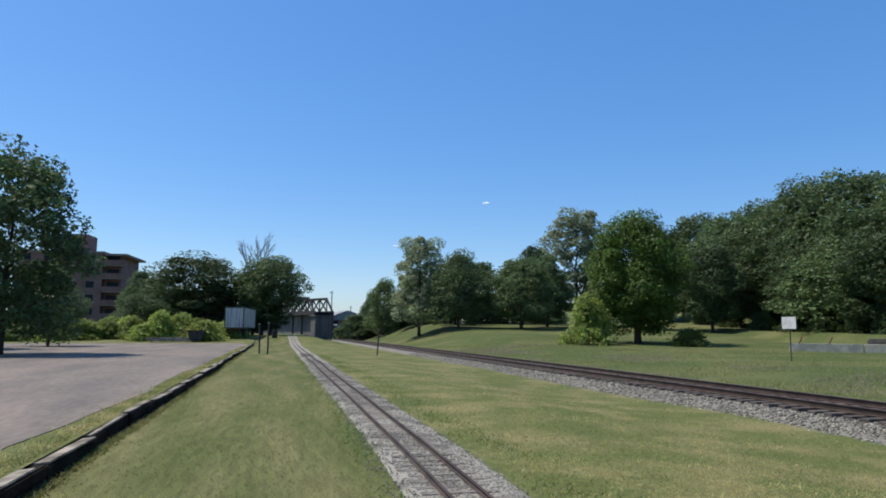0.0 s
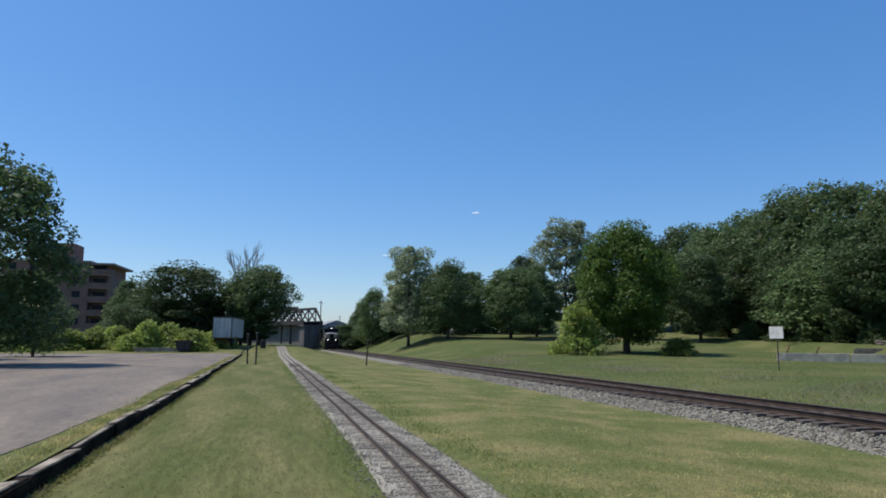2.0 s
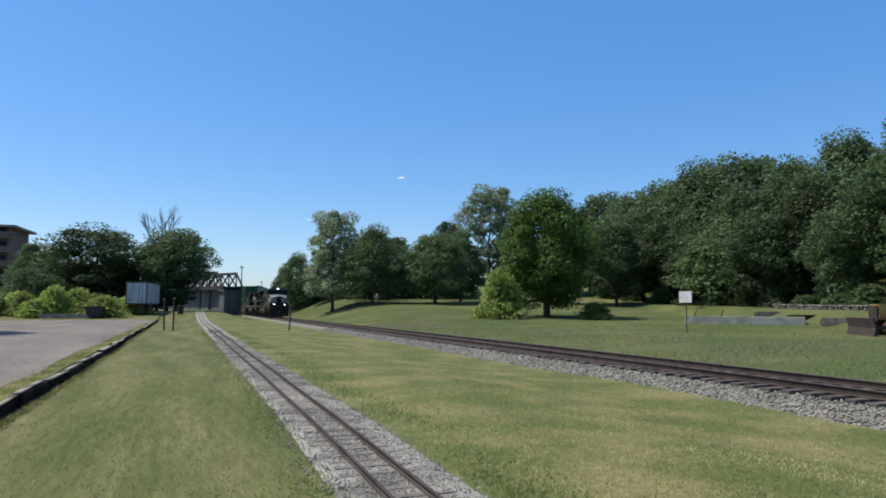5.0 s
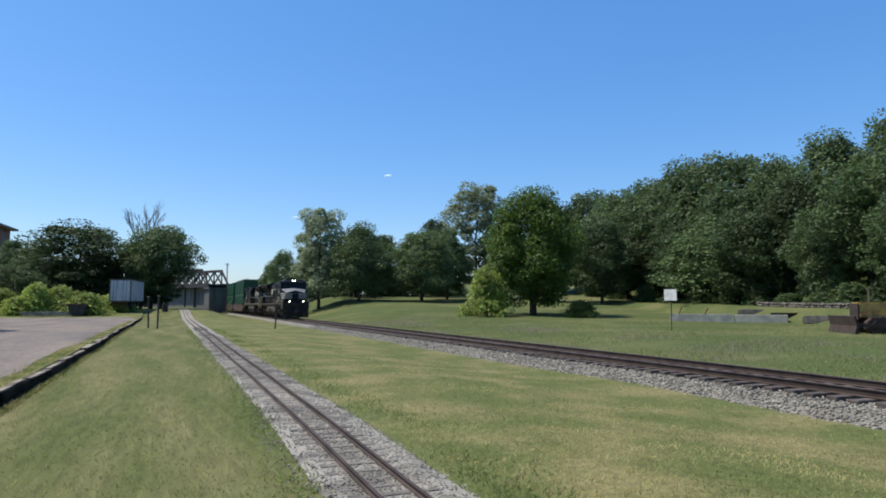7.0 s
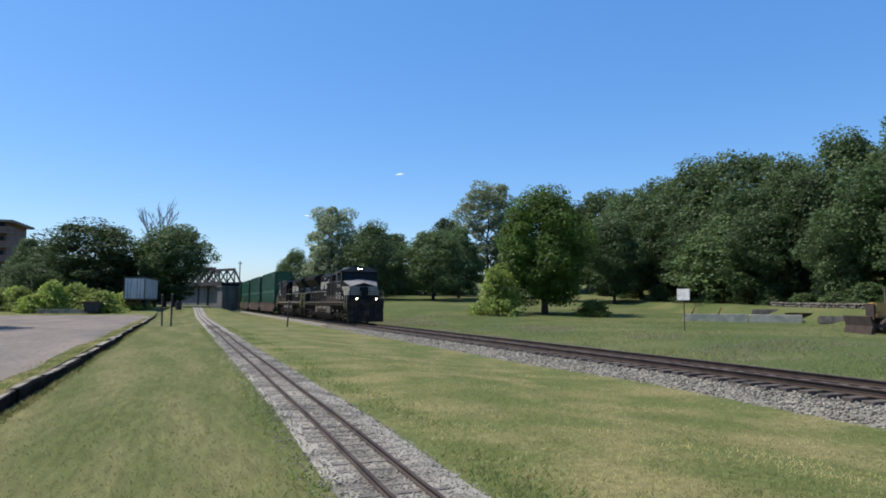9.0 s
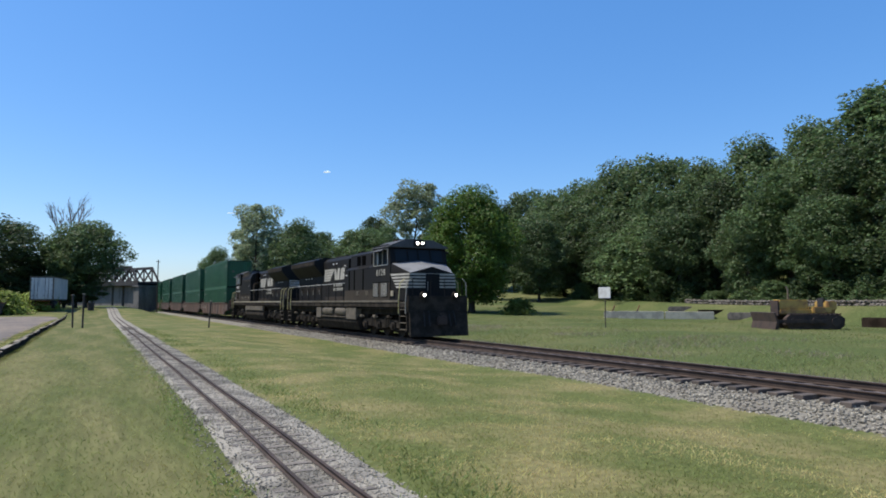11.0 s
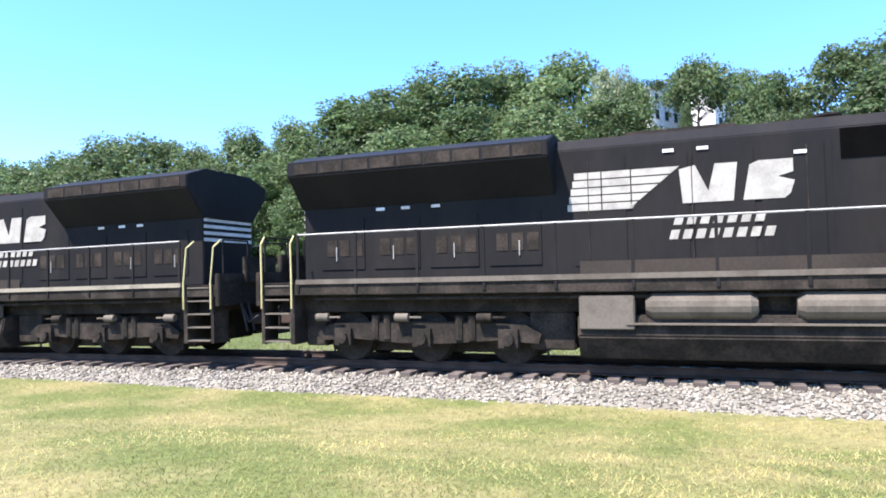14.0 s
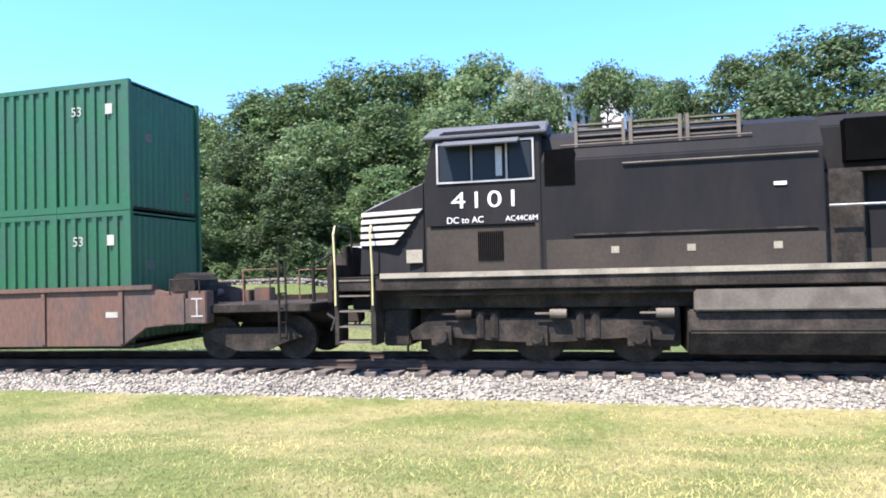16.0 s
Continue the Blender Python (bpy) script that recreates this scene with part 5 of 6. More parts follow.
# darker trees closing the row behind the field
for s, u, top, w, kind in ((27, 133, 14.5, 10, 1), (33, 128, 15.0, 11, 5), (40, 131, 16.5, 11, 1), (46.5, 124, 16.5, 10, 5), (31, 117, 11.5, 8, 1), (62, 118, 19.5, 11, 1), (66, 92, 16.5, 10, 5)):
    plant(kind, s, u, top, w, s * 31, group="trees behind the field")
plant(1, -24.7, 132.7, 13.2, 8, 0)
plant(4, -21.0, 128.0, 12.0, 9, 190)
plant(5, -16.6, 46.7, 13.95, 10.4, 0, label="large dark tree overhanging the parking lot", spread=1.05)
plant(0, -27.5, 60.0, 14.0, 11, 140)
plant(4, -20.8, 69.7, 8.3, 6, 100)
plant(0, -19.4, 105.4, 7.3, 7, 220)
d0 = dead_tree(16.5)
d0.matrix_basis = placed(-4.3, 119.9, 1.0)
for k in range(26):
    u = 93 + rt.uniform(-1.5, 5)
    s = -40 + k * 1.35 + rt.uniform(-.5, .5)
    if s > -9.2:
        u += 4
    plant("sunbush", s, u, ground_z(s, u) + rt.uniform(2.4, 3.6) * (1.15 if -15 < s < -9 else 0.95), rt.uniform(3.6, 5.4), rt.uniform(0, 360), group="bushes behind the parking lot")

# the wood on the slope: its skyline by bearing and elevation
SKY_LINE = ((-20, 8.8), (-25, 9.3), (-29.5, 11.0), (-33, 11.2), (-35.5, 10.8), (-38.3, 12.4), (-41.5, 12.2), (-45.7, 14.9), (-49.6, 14.7), (-52.5, 15.6), (-56.5, 16.6),
            (-60.4, 16.9), (-64.8, 17.6), (-69.1, 18.2), (-72.3, 16.9), (-75.4, 15.9), (-79.3, 17.0), (-81.7, 15.2), (-86, 15.7), (-88.9, 16.8), (-92.8, 16.9), (-97.3, 12.9), (-104, 14), (-125, 15))


def skyline(b):
    for (b0, e0), (b1, e1) in zip(SKY_LINE, SKY_LINE[1:]):
        if b1 <= b <= b0:
            return e0 + (e1 - e0) * (b0 - b) / (b0 - b1)
    return 14.0


def edge_range(b):
    d = 60.0
    a = radians(13 - b)
    for _ in range(30):
        s, u = d * math.sin(a), d * math.cos(a)
        d = 0.6 * d + 0.4 * edge_s(u) / max(math.sin(a), 0.2)
    return d


for row, (back, frac, step) in enumerate(((3.0, 0.60, 8.0), (10.0, 0.84, 7.2), (20.0, 1.03, 6.6))):
    b = -19.5 - row * 1.1
    while b > -118:
        d0_ = edge_range(b)
        d = d0_ + back + rt.uniform(-1.5, 1.5)
        a = radians(13 - b)
        s, u = d * math.sin(a), d * math.cos(a)
        el = skyline(b) * (frac + rt.uniform(-0.03, 0.06 if row == 2 else 0.08))
        top = EYE + d * math.tan(radians(el))
        z = ground_z(s, u)
        kind = rt.choice([0, 1, 4, 5, 5, 1, 0, 4] if row else [0, 1, 5, 4, 5, 1])
        if row == 2 and -71 < b < -62:
            kind = 4
        gap = row and -83.5 < b < -71.0
        if top - z > 3 and not gap:
            plant(kind, s, u, top, max(rt.uniform(0.72, 0.98) * (top - z), 7.5), rt.uniform(0, 360), group="trees of the wood", spread=1.08)
        b -= math.degrees(step / d)
# slender trees before the houses on the hill, with gaps between them
for b, frac, back, w, kind in ((-70.9, 1.0, 14, 6.0, 2), (-72.6, 0.97, 17, 5.5, 6), (-77.7, 1.04, 16, 8.0, 6), (-76.7, 0.86, 12, 2.6, 1), (-81.6, 1.0, 15, 6.5, 5), (-83.2, 1.0, 18, 6.5, 1),
                               (-72.0, 0.70, 10, 7.5, 0), (-75.0, 0.60, 10, 7.0, 1), (-78.4, 0.62, 10, 7.0, 5), (-81.5, 0.74, 10, 7.5, 4), (-84.0, 0.8, 11, 8.0, 0),
                               (-74.2, 0.97, 60, 10.0, 5), (-77.6, 1.0, 62, 11.0, 1), (-80.8, 0.98, 60, 10.0, 0)):
    d = edge_range(b) + back
    a = radians(13 - b)
    s, u = d * math.sin(a), d * math.cos(a)
    plant(kind, s, u, EYE + d * math.tan(radians(skyline(b) * frac)), w, b * 37, group="trees of the wood", spread=1.0)
for k in range(40):
    b = -22 - k * 2.1
    d = edge_range(b) + rt.uniform(0, 1.5)
    a = radians(13 - b)
    s, u = d * math.sin(a), d * math.cos(a)
    plant("bush", s, u, ground_z(s, u) + rt.uniform(1.5, 3.5), rt.uniform(3, 5), rt.uniform(0, 360), group="undergrowth at the wood's edge")
plant(5, -3.0, 205.0, 7.0, 9, 20)
plant(4, 5.5, 222.0, 6.5, 10, 120)
# far woods that close the horizon
rngw = random.Random(9)
for k in range(22):
    a = rngw.uniform(-60, 75)
    d = rngw.uniform(240, 300)
    p = Vector((-math.sin(radians(a)) * d, math.cos(radians(a)) * d, 0))
    s, u = p.dot(NV), p.dot(DV)
    if s > 40:
        continue
    plant(rngw.choice([0, 1, 4, 5]), s, u, ground_z(s, u) + rngw.uniform(5, 8.5), rngw.uniform(9, 16), rngw.uniform(0, 360), group="far trees")

# ---------------------------------------------------------------- trailers behind the field


def wheel_pair(parent, y, x=1.0):
    for sx in (-1, 1):
        bm = bmesh.new()
        tube(bm, (sx * (x - 0.25), y, 0.52), (sx * (x + 0.25), y, 0.52), 0.52, 18)
        ty = part("tyre", bm, "rubber", parent, bevel=0.03)
        bm = bmesh.new()
        tube(bm, (sx * (x + 0.20), y, 0.52), (sx * (x + 0.262), y, 0.52), 0.28, 14)
        part("rim", bm, "tank", ty)


def semi_trailer(length, material, label, doors="white", legs=True, m=None, rim="trailer", sheet=0.0, rods=True):
    """A box trailer; y = 0 is its rear doors' end and the box runs to +y."""
    t = thing("semi_trailer", label, "trailer", "old trailers", at=m)
    bm = bmesh.new()
    box(bm, -1.27, 1.27, 0.04, length, 1.12, 3.95)
    body = part("box_body", bm, material, t, bevel=0.03)
    for sx in (-1, 1):
        bm = bmesh.new()
        n = int(length / 0.55)
        for k in range(1, n):
            y = k * length / n
            box(bm, sx * 1.27, sx * 1.285, y - 0.03, y + 0.03, 1.2, 3.85)
        part("side_rib", bm, material, body)
        bm = bmesh.new()
        box(bm, sx * 1.26, sx * 1.295, 0, length + 0.02, 3.86, 3.98)
        box(bm, sx * 1.26, sx * 1.295, 0, length + 0.02, 1.08, 1.22)
        part("edge_rail", bm, rim, body, bevel=0.01)
    bm = bmesh.new()
    for x0, x1 in ((-1.30, -1.16), (1.16, 1.30)):
        box(bm, x0, x1, -0.02, 0.06, 1.05, 4.0)
    box(bm, -1.16, 1.16, -0.02, 0.06, 3.82, 4.0)
    box(bm, -1.16, 1.16, -0.02, 0.06, 1.05, 1.2)
    part("door_frame", bm, rim, t)
    for x0, x1 in ((-1.15, -0.01), (0.01, 1.15)):
        bm = bmesh.new()
        box(bm, x0, x1, -0.015, 0.03, 1.21, 3.81)
        d = part("door", bm, "peeling" if not rods else doors, t)
        for f in (0.3, 0.62) if rods else ():
            x = x0 + (x1 - x0) * f
            bm = bmesh.new()
            tube(bm, (x, -0.045, 1.12), (x, -0.045, 3.9), 0.02, 6)
            box(bm, x - 0.16, x + 0.02, -0.07, -0.04, 1.6, 1.66)
            part("lock_rod", bm, "pipe", d)
        for z in (1.5, 2.2, 2.9, 3.5):
            bm = bmesh.new()
            xh = x0 if x0 < -0.5 else x1
            box(bm, xh - 0.09, xh + 0.09, -0.035, -0.012, z, z + 0.07)
            part("hinge", bm, "pipe", d)
    if sheet:
        bm = bmesh.new()
        prism(bm, [(-0.95, 3.45), (0.85, 3.5), (0.82, 3.42 - sheet), (0.2, 3.36 - sheet), (-0.3, 3.5 - sheet), (-0.9, 3.38 - sheet)], -0.085, -0.075, axis="y")
        part("torn_sheet", bm, "white", t, "torn white sheet fixed to the doors")
    bm = bmesh.new()
    box(bm, -0.5, 0.5, 0.3, length - 0.6, 0.92, 1.12)
    box(bm, -1.1, 1.1, 0.4, 0.55, 0.45, 0.55)
    for x in (-0.7, 0.7):
        box(bm, x - 0.04, x + 0.04, 0.42, 0.52, 0.5, 1.1)
    part("chassis", bm, "rust", t)
    for y in (1.6, 2.85):
        wheel_pair(t, y)
    if legs:
        for x in (-0.8, 0.8):
            bm = bmesh.new()
            box(bm, x - 0.07, x + 0.07, length - 2.8, length - 2.66, 0.06, 1.1)
            box(bm, x - 0.16, x + 0.16, length - 2.9, length - 2.56, 0.0, 0.06)
            tube(bm, (x, length - 2.7, 0.55), (x, length - 3.8, 1.05), 0.03, 6)
            part("landing_leg", bm, "rust", t)
    return t


semi_trailer(13.8, "trailer", "white weathered box trailer with a peeling rear door", "white", m=placed(42.45, 15.7, ground_z(42, 15.7), -108), rim="oldiron", rods=False)
crate = thing("wooden_crate", "pale wooden crate standing under the trailer's corner", "crate", at=placed(42.1, 16.9, ground_z(42, 16.9), -108))
for k in range(4):
    bm = bmesh.new()
    box(bm, -0.33, 0.33, -0.36, 0.36, 0.01 + k * 0.25, 0.25 + k * 0.25)
    part("board", bm, "crate", crate, bevel=0.012)
semi_trailer(8.5, "trailer", "clean white box trailer, bright rear doors and bluish side", "white", m=placed(34.7, 4.2, ground_z(34.7, 4), -107.5))
for s, u, turn, mt, dr, rm, lab in (
        (38.0, 0.45, -97, "trailgrey", "trailer", "pipe", "grey box trailer with pale double doors"),
        (39.0, -2.25, -93, "trailgrey", "trailgrey", "trailgrey", "dull aluminium trailer with a white panel on its door"),
        (37.0, -5.25, -90, "trailgrey", "trailgrey", "pipe", "dark stained trailer with torn white sheet on its door"),
        (36.0, -7.9, -88, "orange", "trailgrey", "orange", "orange-red container trailer with a grey end"),
        (36.0, -11.5, -88, "trailgrey", "white", "rust", "rusty framed grey trailer")):
    semi_trailer(9.0, mt, lab, dr, False, placed(s, u, ground_z(s, u), turn), rm, 0.95 if "sheet" in lab or "panel" in lab else 0.0)

# ---------------------------------------------------------------- sign, posts, machine, walls
sg = thing("trackside_sign", "small blank white square sign on a thin dark post", "sign", at=placed(30.6, 35.1, ground_z(30.6, 35.1), -71))
bm = bmesh.new()
tube(bm, (0, 0, -0.2), (0.02, 0, 2.75), 0.035, 8)
part("post", bm, "pipe", sg)
bm = bmesh.new()
box(bm, -0.45, 0.45, -0.06, -0.035, 1.98, 2.72)
part("board", bm, "white", sg, bevel=0.008)
for s, u, hgt, lean in ((-1.36, 53.5, 2.25, -1.0), (-0.72, 52.0, 2.3, 0.6), (8.1, 56.1, 2.1, 3.5)):
    p = thing("post", "thin dark steel post standing in the lawn", "post", "steel posts in the grass", at=placed(s, u, ground_z(s, u), 0) @ pose(0, 0, 0, 0, lean, 0))
    bm = bmesh.new()
    tube(bm, (0, 0, -0.3), (0, 0, hgt), 0.06, 8)
    part("shaft", bm, "pipe", p)
    bm = bmesh.new()
    tube(bm, (0, 0, hgt), (0, 0, hgt + 0.05), 0.085, 8)
    part("cap", bm, "concrete", p)


def bulldozer(m):
    d = thing("bulldozer", "old crawler bulldozer, faded yellow bonnet and rusty brown blade", "bulldozer", at=m)
    for sx in (-1, 1):
        bm = bmesh.new()
        pr = [(-1.7, 0.25), (-1.4, 0.02), (1.5, 0.02), (1.85, 0.3), (1.8, 0.7), (1.5, 0.95), (-1.4, 0.95), (-1.75, 0.7)]
        prism(bm, pr, sx * 0.75, sx * 1.2)
        tr = part("crawler_track", bm, "oldiron", d, bevel=0.03)
        bm = bmesh.new()
        for k in range(12):
            box(bm, sx * 0.73, sx * 1.24, -1.5 + k * 0.27, -1.42 + k * 0.27, 0.93, 1.0)
        for y in (-1.2, 0, 1.25):
            tube(bm, (sx * 1.19, y, 0.48), (sx * 1.26, y, 0.48), 0.3, 12)
        part("track_shoe", bm, "oldiron", tr)
        bm = bmesh.new()
        box(bm, sx * 1.28, sx * 1.42, -0.6, 2.5, 0.4, 0.62)
        part("push_arm", bm, "oldiron", d)
    bm = bmesh.new()
    box(bm, -0.6, 0.6, -1.5, 1.9, 0.95, 1.25)
    box(bm, -0.5, 0.5, 0.1, 1.9, 1.25, 1.85)
    part("bonnet", bm, "dozer", d, bevel=0.06)
    bm = bmesh.new()
    box(bm, -0.52, 0.52, 1.9, 1.98, 0.85, 1.8)
    part("grille", bm, "oldiron", d)
    bm = bmesh.new()
    box(bm, -0.8, 0.8, -1.5, -0.9, 1.2, 1.75)
    box(bm, -0.95, -0.6, -1.1, 0.0, 1.0, 1.4)
    box(bm, 0.6, 0.95, -1.1, 0.0, 1.0, 1.4)
    part("fuel_tank", bm, "dozer", d, bevel=0.06)
    bm = bmesh.new()
    box(bm, -0.4, 0.4, -0.9, -0.4, 1.2, 1.35)
    box(bm, -0.4, 0.4, -0.98, -0.86, 1.3, 1.95)
    part("seat", bm, "rubber", d, bevel=0.05)
    bm = bmesh.new()
    tube(bm, (0.2, 1.0, 1.85), (0.2, 1.0, 2.5), 0.06, 8)
    tube(bm, (0.2, 1.0, 2.5), (0.26, 1.1, 2.7), 0.05, 8)
    part("exhaust_stack", bm, "tank", d)
    bm = bmesh.new()
    for x in (-0.2, 0.05, 0.25):
        tube(bm, (x, -0.1, 1.25), (x, -0.25, 1.8), 0.02, 5)
    part("lever", bm, "oldiron", d)
    bm = bmesh.new()
    prism(bm, [(2.5, 0.05), (2.75, 0.02), (2.62, 0.5), (2.75, 1.05), (2.66, 1.08), (2.5, 0.55)], -1.75, 1.75)
    part("blade", bm, "oldiron", d)
    return d


bulldozer(placed(39.8, 26.9, ground_z(39.8, 26.9), 60))
cb = thing("concrete_beam", "long pale concrete beam lying in the grass", "beam", at=placed(49.0, 50.0, ground_z(49, 50), -133))
for y0, y1, z1 in ((-4.2, 1.6, 0.75), (1.7, 6.2, 0.72)):
    bm = bmesh.new()
    box(bm, -0.45, 0.45, y0, y1, -0.1, z1)
    part("beam_block", bm, "concrete", cb, bevel=0.05)
bm = bmesh.new()
for y in (-3.4, -1.0):
    tube(bm, (0, y, 0.7), (0.1, y + 0.3, 1.35), 0.06, 6)
part("lifting_bar", bm, "rust", cb)
sw = thing("stone_wall", "low dry stone wall of rough grey field stones", "wall", kind="structure")
bms = [bmesh.new() for _ in range(6)]
for b in bms:
    r = bmesh.ops.create_icosphere(b, subdivisions=1, radius=0.5)
    for v in b.verts:
        v.co *= random.uniform(0.75, 1.15)
stones = []
for b in bms:
    me = bpy.data.meshes.new("stone")
    b.to_mesh(me)
    b.free()
    me.materials.append(M["stone"])
    stones.append(me)
for k in range(145):
    b = -34.5 - k * 0.15
    for lay in range(2):
        d = edge_range(b) - 3.0 + random.uniform(-.2, .2)
        a = radians(13 - b)
        s, u = d * math.sin(a), d * math.cos(a)
        st = new("stone", random.choice(stones))
        st.parent = sw
        st.matrix_basis = placed(s, u, ground_z(s, u) + 0.1 + lay * 0.26, random.uniform(0, 360)) @ Matrix.Diagonal((random.uniform(.35, .7), random.uniform(.35, .6), random.uniform(.26, .4), 1))
bk = thing("timber_baulk", "long dark weathered timber baulks lying in the grass", "timber", at=placed(45.2, 21.7, ground_z(45.2, 21.7), -14))
for y0, y1, z1 in ((-5.4, -1.2, 0.68), (-1.1, 2.2, 0.58), (2.3, 5.6, 0.64)):
    bm = bmesh.new()
    box(bm, -0.5, 0.5, y0, y1, -0.1, z1)
    part("baulk", bm, "darktie", bk, bevel=0.07)
lb = thing("log_pile", "row of dark old logs and blocks at the field's edge", "logs", at=None)
for k in range(5):
    b = -34.0 - k * 2.3
    d = edge_range(b) - 9.4
    a = radians(13 - b)
    s, u = d * math.sin(a), d * math.cos(a)
    bm = bmesh.new()
    box(bm, -0.5, 0.5, -1.3, 1.3 + 0.2 * (k % 3), -0.25, 0.5, placed(s, u, ground_z(s, u), b - 103 + 6 * math.sin(k * 2.3)))
    part("block", bm, "darktie" if k % 2 else "stone", lb, bevel=0.12)
bl = thing("concrete_block", "broken concrete block lying in the field", "block", at=placed(32.0, 16.2, ground_z(32, 16.2), 20))
bm = bmesh.new()
box(bm, -0.8, 0.8, -0.4, 0.4, -0.1, 0.55)
part("chunk", bm, "concrete", bl, bevel=0.12)
rb = thing("rusty_skip", "rusty steel skip beside the white trailer", "skip", at=placed(39.5, 6.2, ground_z(39.5, 6.2), -105))
bm = bmesh.new()
box(bm, -0.55, 0.55, -0.45, 0.45, 0.0, 1.6)
part("body", bm, "rust", rb, bevel=0.03)
bm = bmesh.new()
box(bm, -0.62, 0.62, -0.52, 0.52, 1.5, 1.64)
part("rim", bm, "rust", rb)

# ---------------------------------------------------------------- far left: trailer, bins, flats, bridge
semi_trailer(11.0, "trailer", "white box trailer parked among trees beyond the lot", "trailer", m=placed(-5.9, 96.0, 1.0, -6), rim="tank")
sk = thing("waste_skip", "dark open skip by the bushes", "skip", at=placed(-10.0, 90.0, 0.45, 0))
bm = bmesh.new()
prism(bm, [(-0.7, 0), (0.7, 0), (1.0, 1.3), (-1.0, 1.3)], -1.0, 1.0, axis="y")
part("body", bm, "pipe", sk, bevel=0.03)
bm = bmesh.new()
box(bm, -1.06, 1.06, -1.06, 1.06, 1.22, 1.36)
part("rim", bm, "rust", sk)
pl = thing("timber_stack", "low stack of grey timber at the lot's end", "timber stack", at=placed(-13.2, 89.0, 0.4, 90))
for k in range(3):
    bm = bmesh.new()
    box(bm, -0.4, 0.4, -2.8 + k * 0.3, 2.2 + k * 0.2, k * 0.17, k * 0.17 + 0.15)
    part("plank", bm, "timber", pl, bevel=0.01)
bn = thing("litter_bin", "dark round litter bin on the lawn", "bin", at=placed(-0.5, 100.0, ground_z(-0.5, 100), 0))
bm = bmesh.new()
tube(bm, (0, 0, 0), (0, 0, 0.9), 0.38, 14, 0.42)
part("drum", bm, "pipe", bn)
bm = bmesh.new()
tube(bm, (0, 0, 0.9), (0, 0, 1.0), 0.44, 14)
part("lid", bm, "pipe", bn)


def flats(m):
    f = thing("apartment_building", "six-storey pinkish brick apartment block with stacked balconies", "building", at=m)
    bm = bmesh.new()
    box(bm, -16, 0, 0, 14, 0, 16.6)
    box(bm, 0, 3.2, 1.5, 14, 0, 16.2)
    w = part("wall", bm, "brick", f)
    bm = bmesh.new()
    box(bm, -16.3, 0.3, -0.3, 14.3, 16.6, 17.0)
    box(bm, 0.3, 4.6, -0.2, 14.3, 16.2, 16.6)
    part("roof", bm, "slab", f)
    bm = bmesh.new()
    box(bm, -11, -4.5, 4, 10, 17.0, 21.0)
    part("lift_tower", bm, "brick", f)
    for k in range(6):
        z = 0.6 + k * 2.7
        bm = bmesh.new()
        box(bm, 0.05, 4.4, 0.0, 1.5, z, z + 0.22)
        bal = part("balcony", bm, "slab", f)
        bm = bmesh.new()
        box(bm, 0.05, 4.4, -0.06, 0.02, z + 0.22, z + 1.2)
        box(bm, 4.34, 4.42, 0.0, 1.5, z + 0.22, z + 1.2)
        part("parapet", bm, "brick", bal)
        bm = bmesh.new()
        box(bm, 0.5, 2.8, 1.44, 1.49, z + 0.25, z + 2.2)
        part("window", bm, "glass", f)
        for x in (-2.2, -6.2, -10.2, -14.2):
            bm = bmesh.new()
            box(bm, x - 0.75, x + 0.75, -0.03, 0.02, z + 0.9, z + 2.2)
            wi = part("window", bm, "glass", f)
            bm = bmesh.new()
            box(bm, x - 0.85, x + 0.85, -0.1, -0.03, z + 0.78, z + 0.9)
            part("sill", bm, "slab", wi)
    return f


flats(placed(-35.0, 147.0, 0.6, -4))
br = thing("truss_bridge", "dark steel through-truss bridge on stone piers", "bridge", at=placed(2.9, 178.0, 0, 29))
for x in (-2.6, 2.6):
    bm = bmesh.new()
    box(bm, x - 0.2, x + 0.2, -16, 16, 5.6, 6.6)
    box(bm, x - 0.25, x + 0.25, -13, 13, 9.35, 9.95)
    for k in (-1, 1):
        tube(bm, (x, k * 13, 9.6), (x, k * 15.6, 6.4), 0.25, 6)
    part("chord", bm, "girder", br)
    for k in range(9):
        y = -13 + k * 3.25
        bm = bmesh.new()
        box(bm, x - 0.12, x + 0.12, y - 0.12, y + 0.12, 6.4, 9.6)
        part("hanger", bm, "girder", br)
        if k < 8:
            bm = bmesh.new()
            tube(bm, (x, y, 6.5), (x, y + 3.25, 9.6), 0.2, 5)
            tube(bm, (x, y, 9.6), (x, y + 3.25, 6.5), 0.2, 5)
            part("brace", bm, "girder", br)
bm = bmesh.new()
box(bm, -2.6, 2.6, -16, 16, 6.0, 6.4)
part("bridge_deck", bm, "girder", br)
for y in (-15.2, 15.2):
    bm = bmesh.new()
    box(bm, -2.6, 2.6, y - 1.1, y + 1.1, -0.5, 5.2)
    box(bm, -2.9, 2.9, y - 1.3, y + 1.3, 5.2, 5.58)
    part("pier", bm, "pier", br, "stained grey concrete pier", bevel=0.06)
bm = bmesh.new()
for y in range(-14, 15, 2):
    box(bm, -2.7, 2.7, y - 0.15, y + 0.15, 5.55, 6.0)
part("floor_beam", bm, "girder", br)
for y0, y1, z1 in ((-13.9, -9.0, 5.55), (-8.0, -4.6, 5.55), (-3.8, 4.0, 5.55), (5.0, 13.9, 5.55)):
    bm = bmesh.new()
    box(bm, -1.6, 1.6, y0, y1, -0.5, z1)
    part("wall_under_span", bm, "pier", br, bevel=0.05)
hs = thing("station_house", "low house with a wide grey shingled roof", "house", at=placed(19.0, 209.0, 0.2, 10))
bm = bmesh.new()
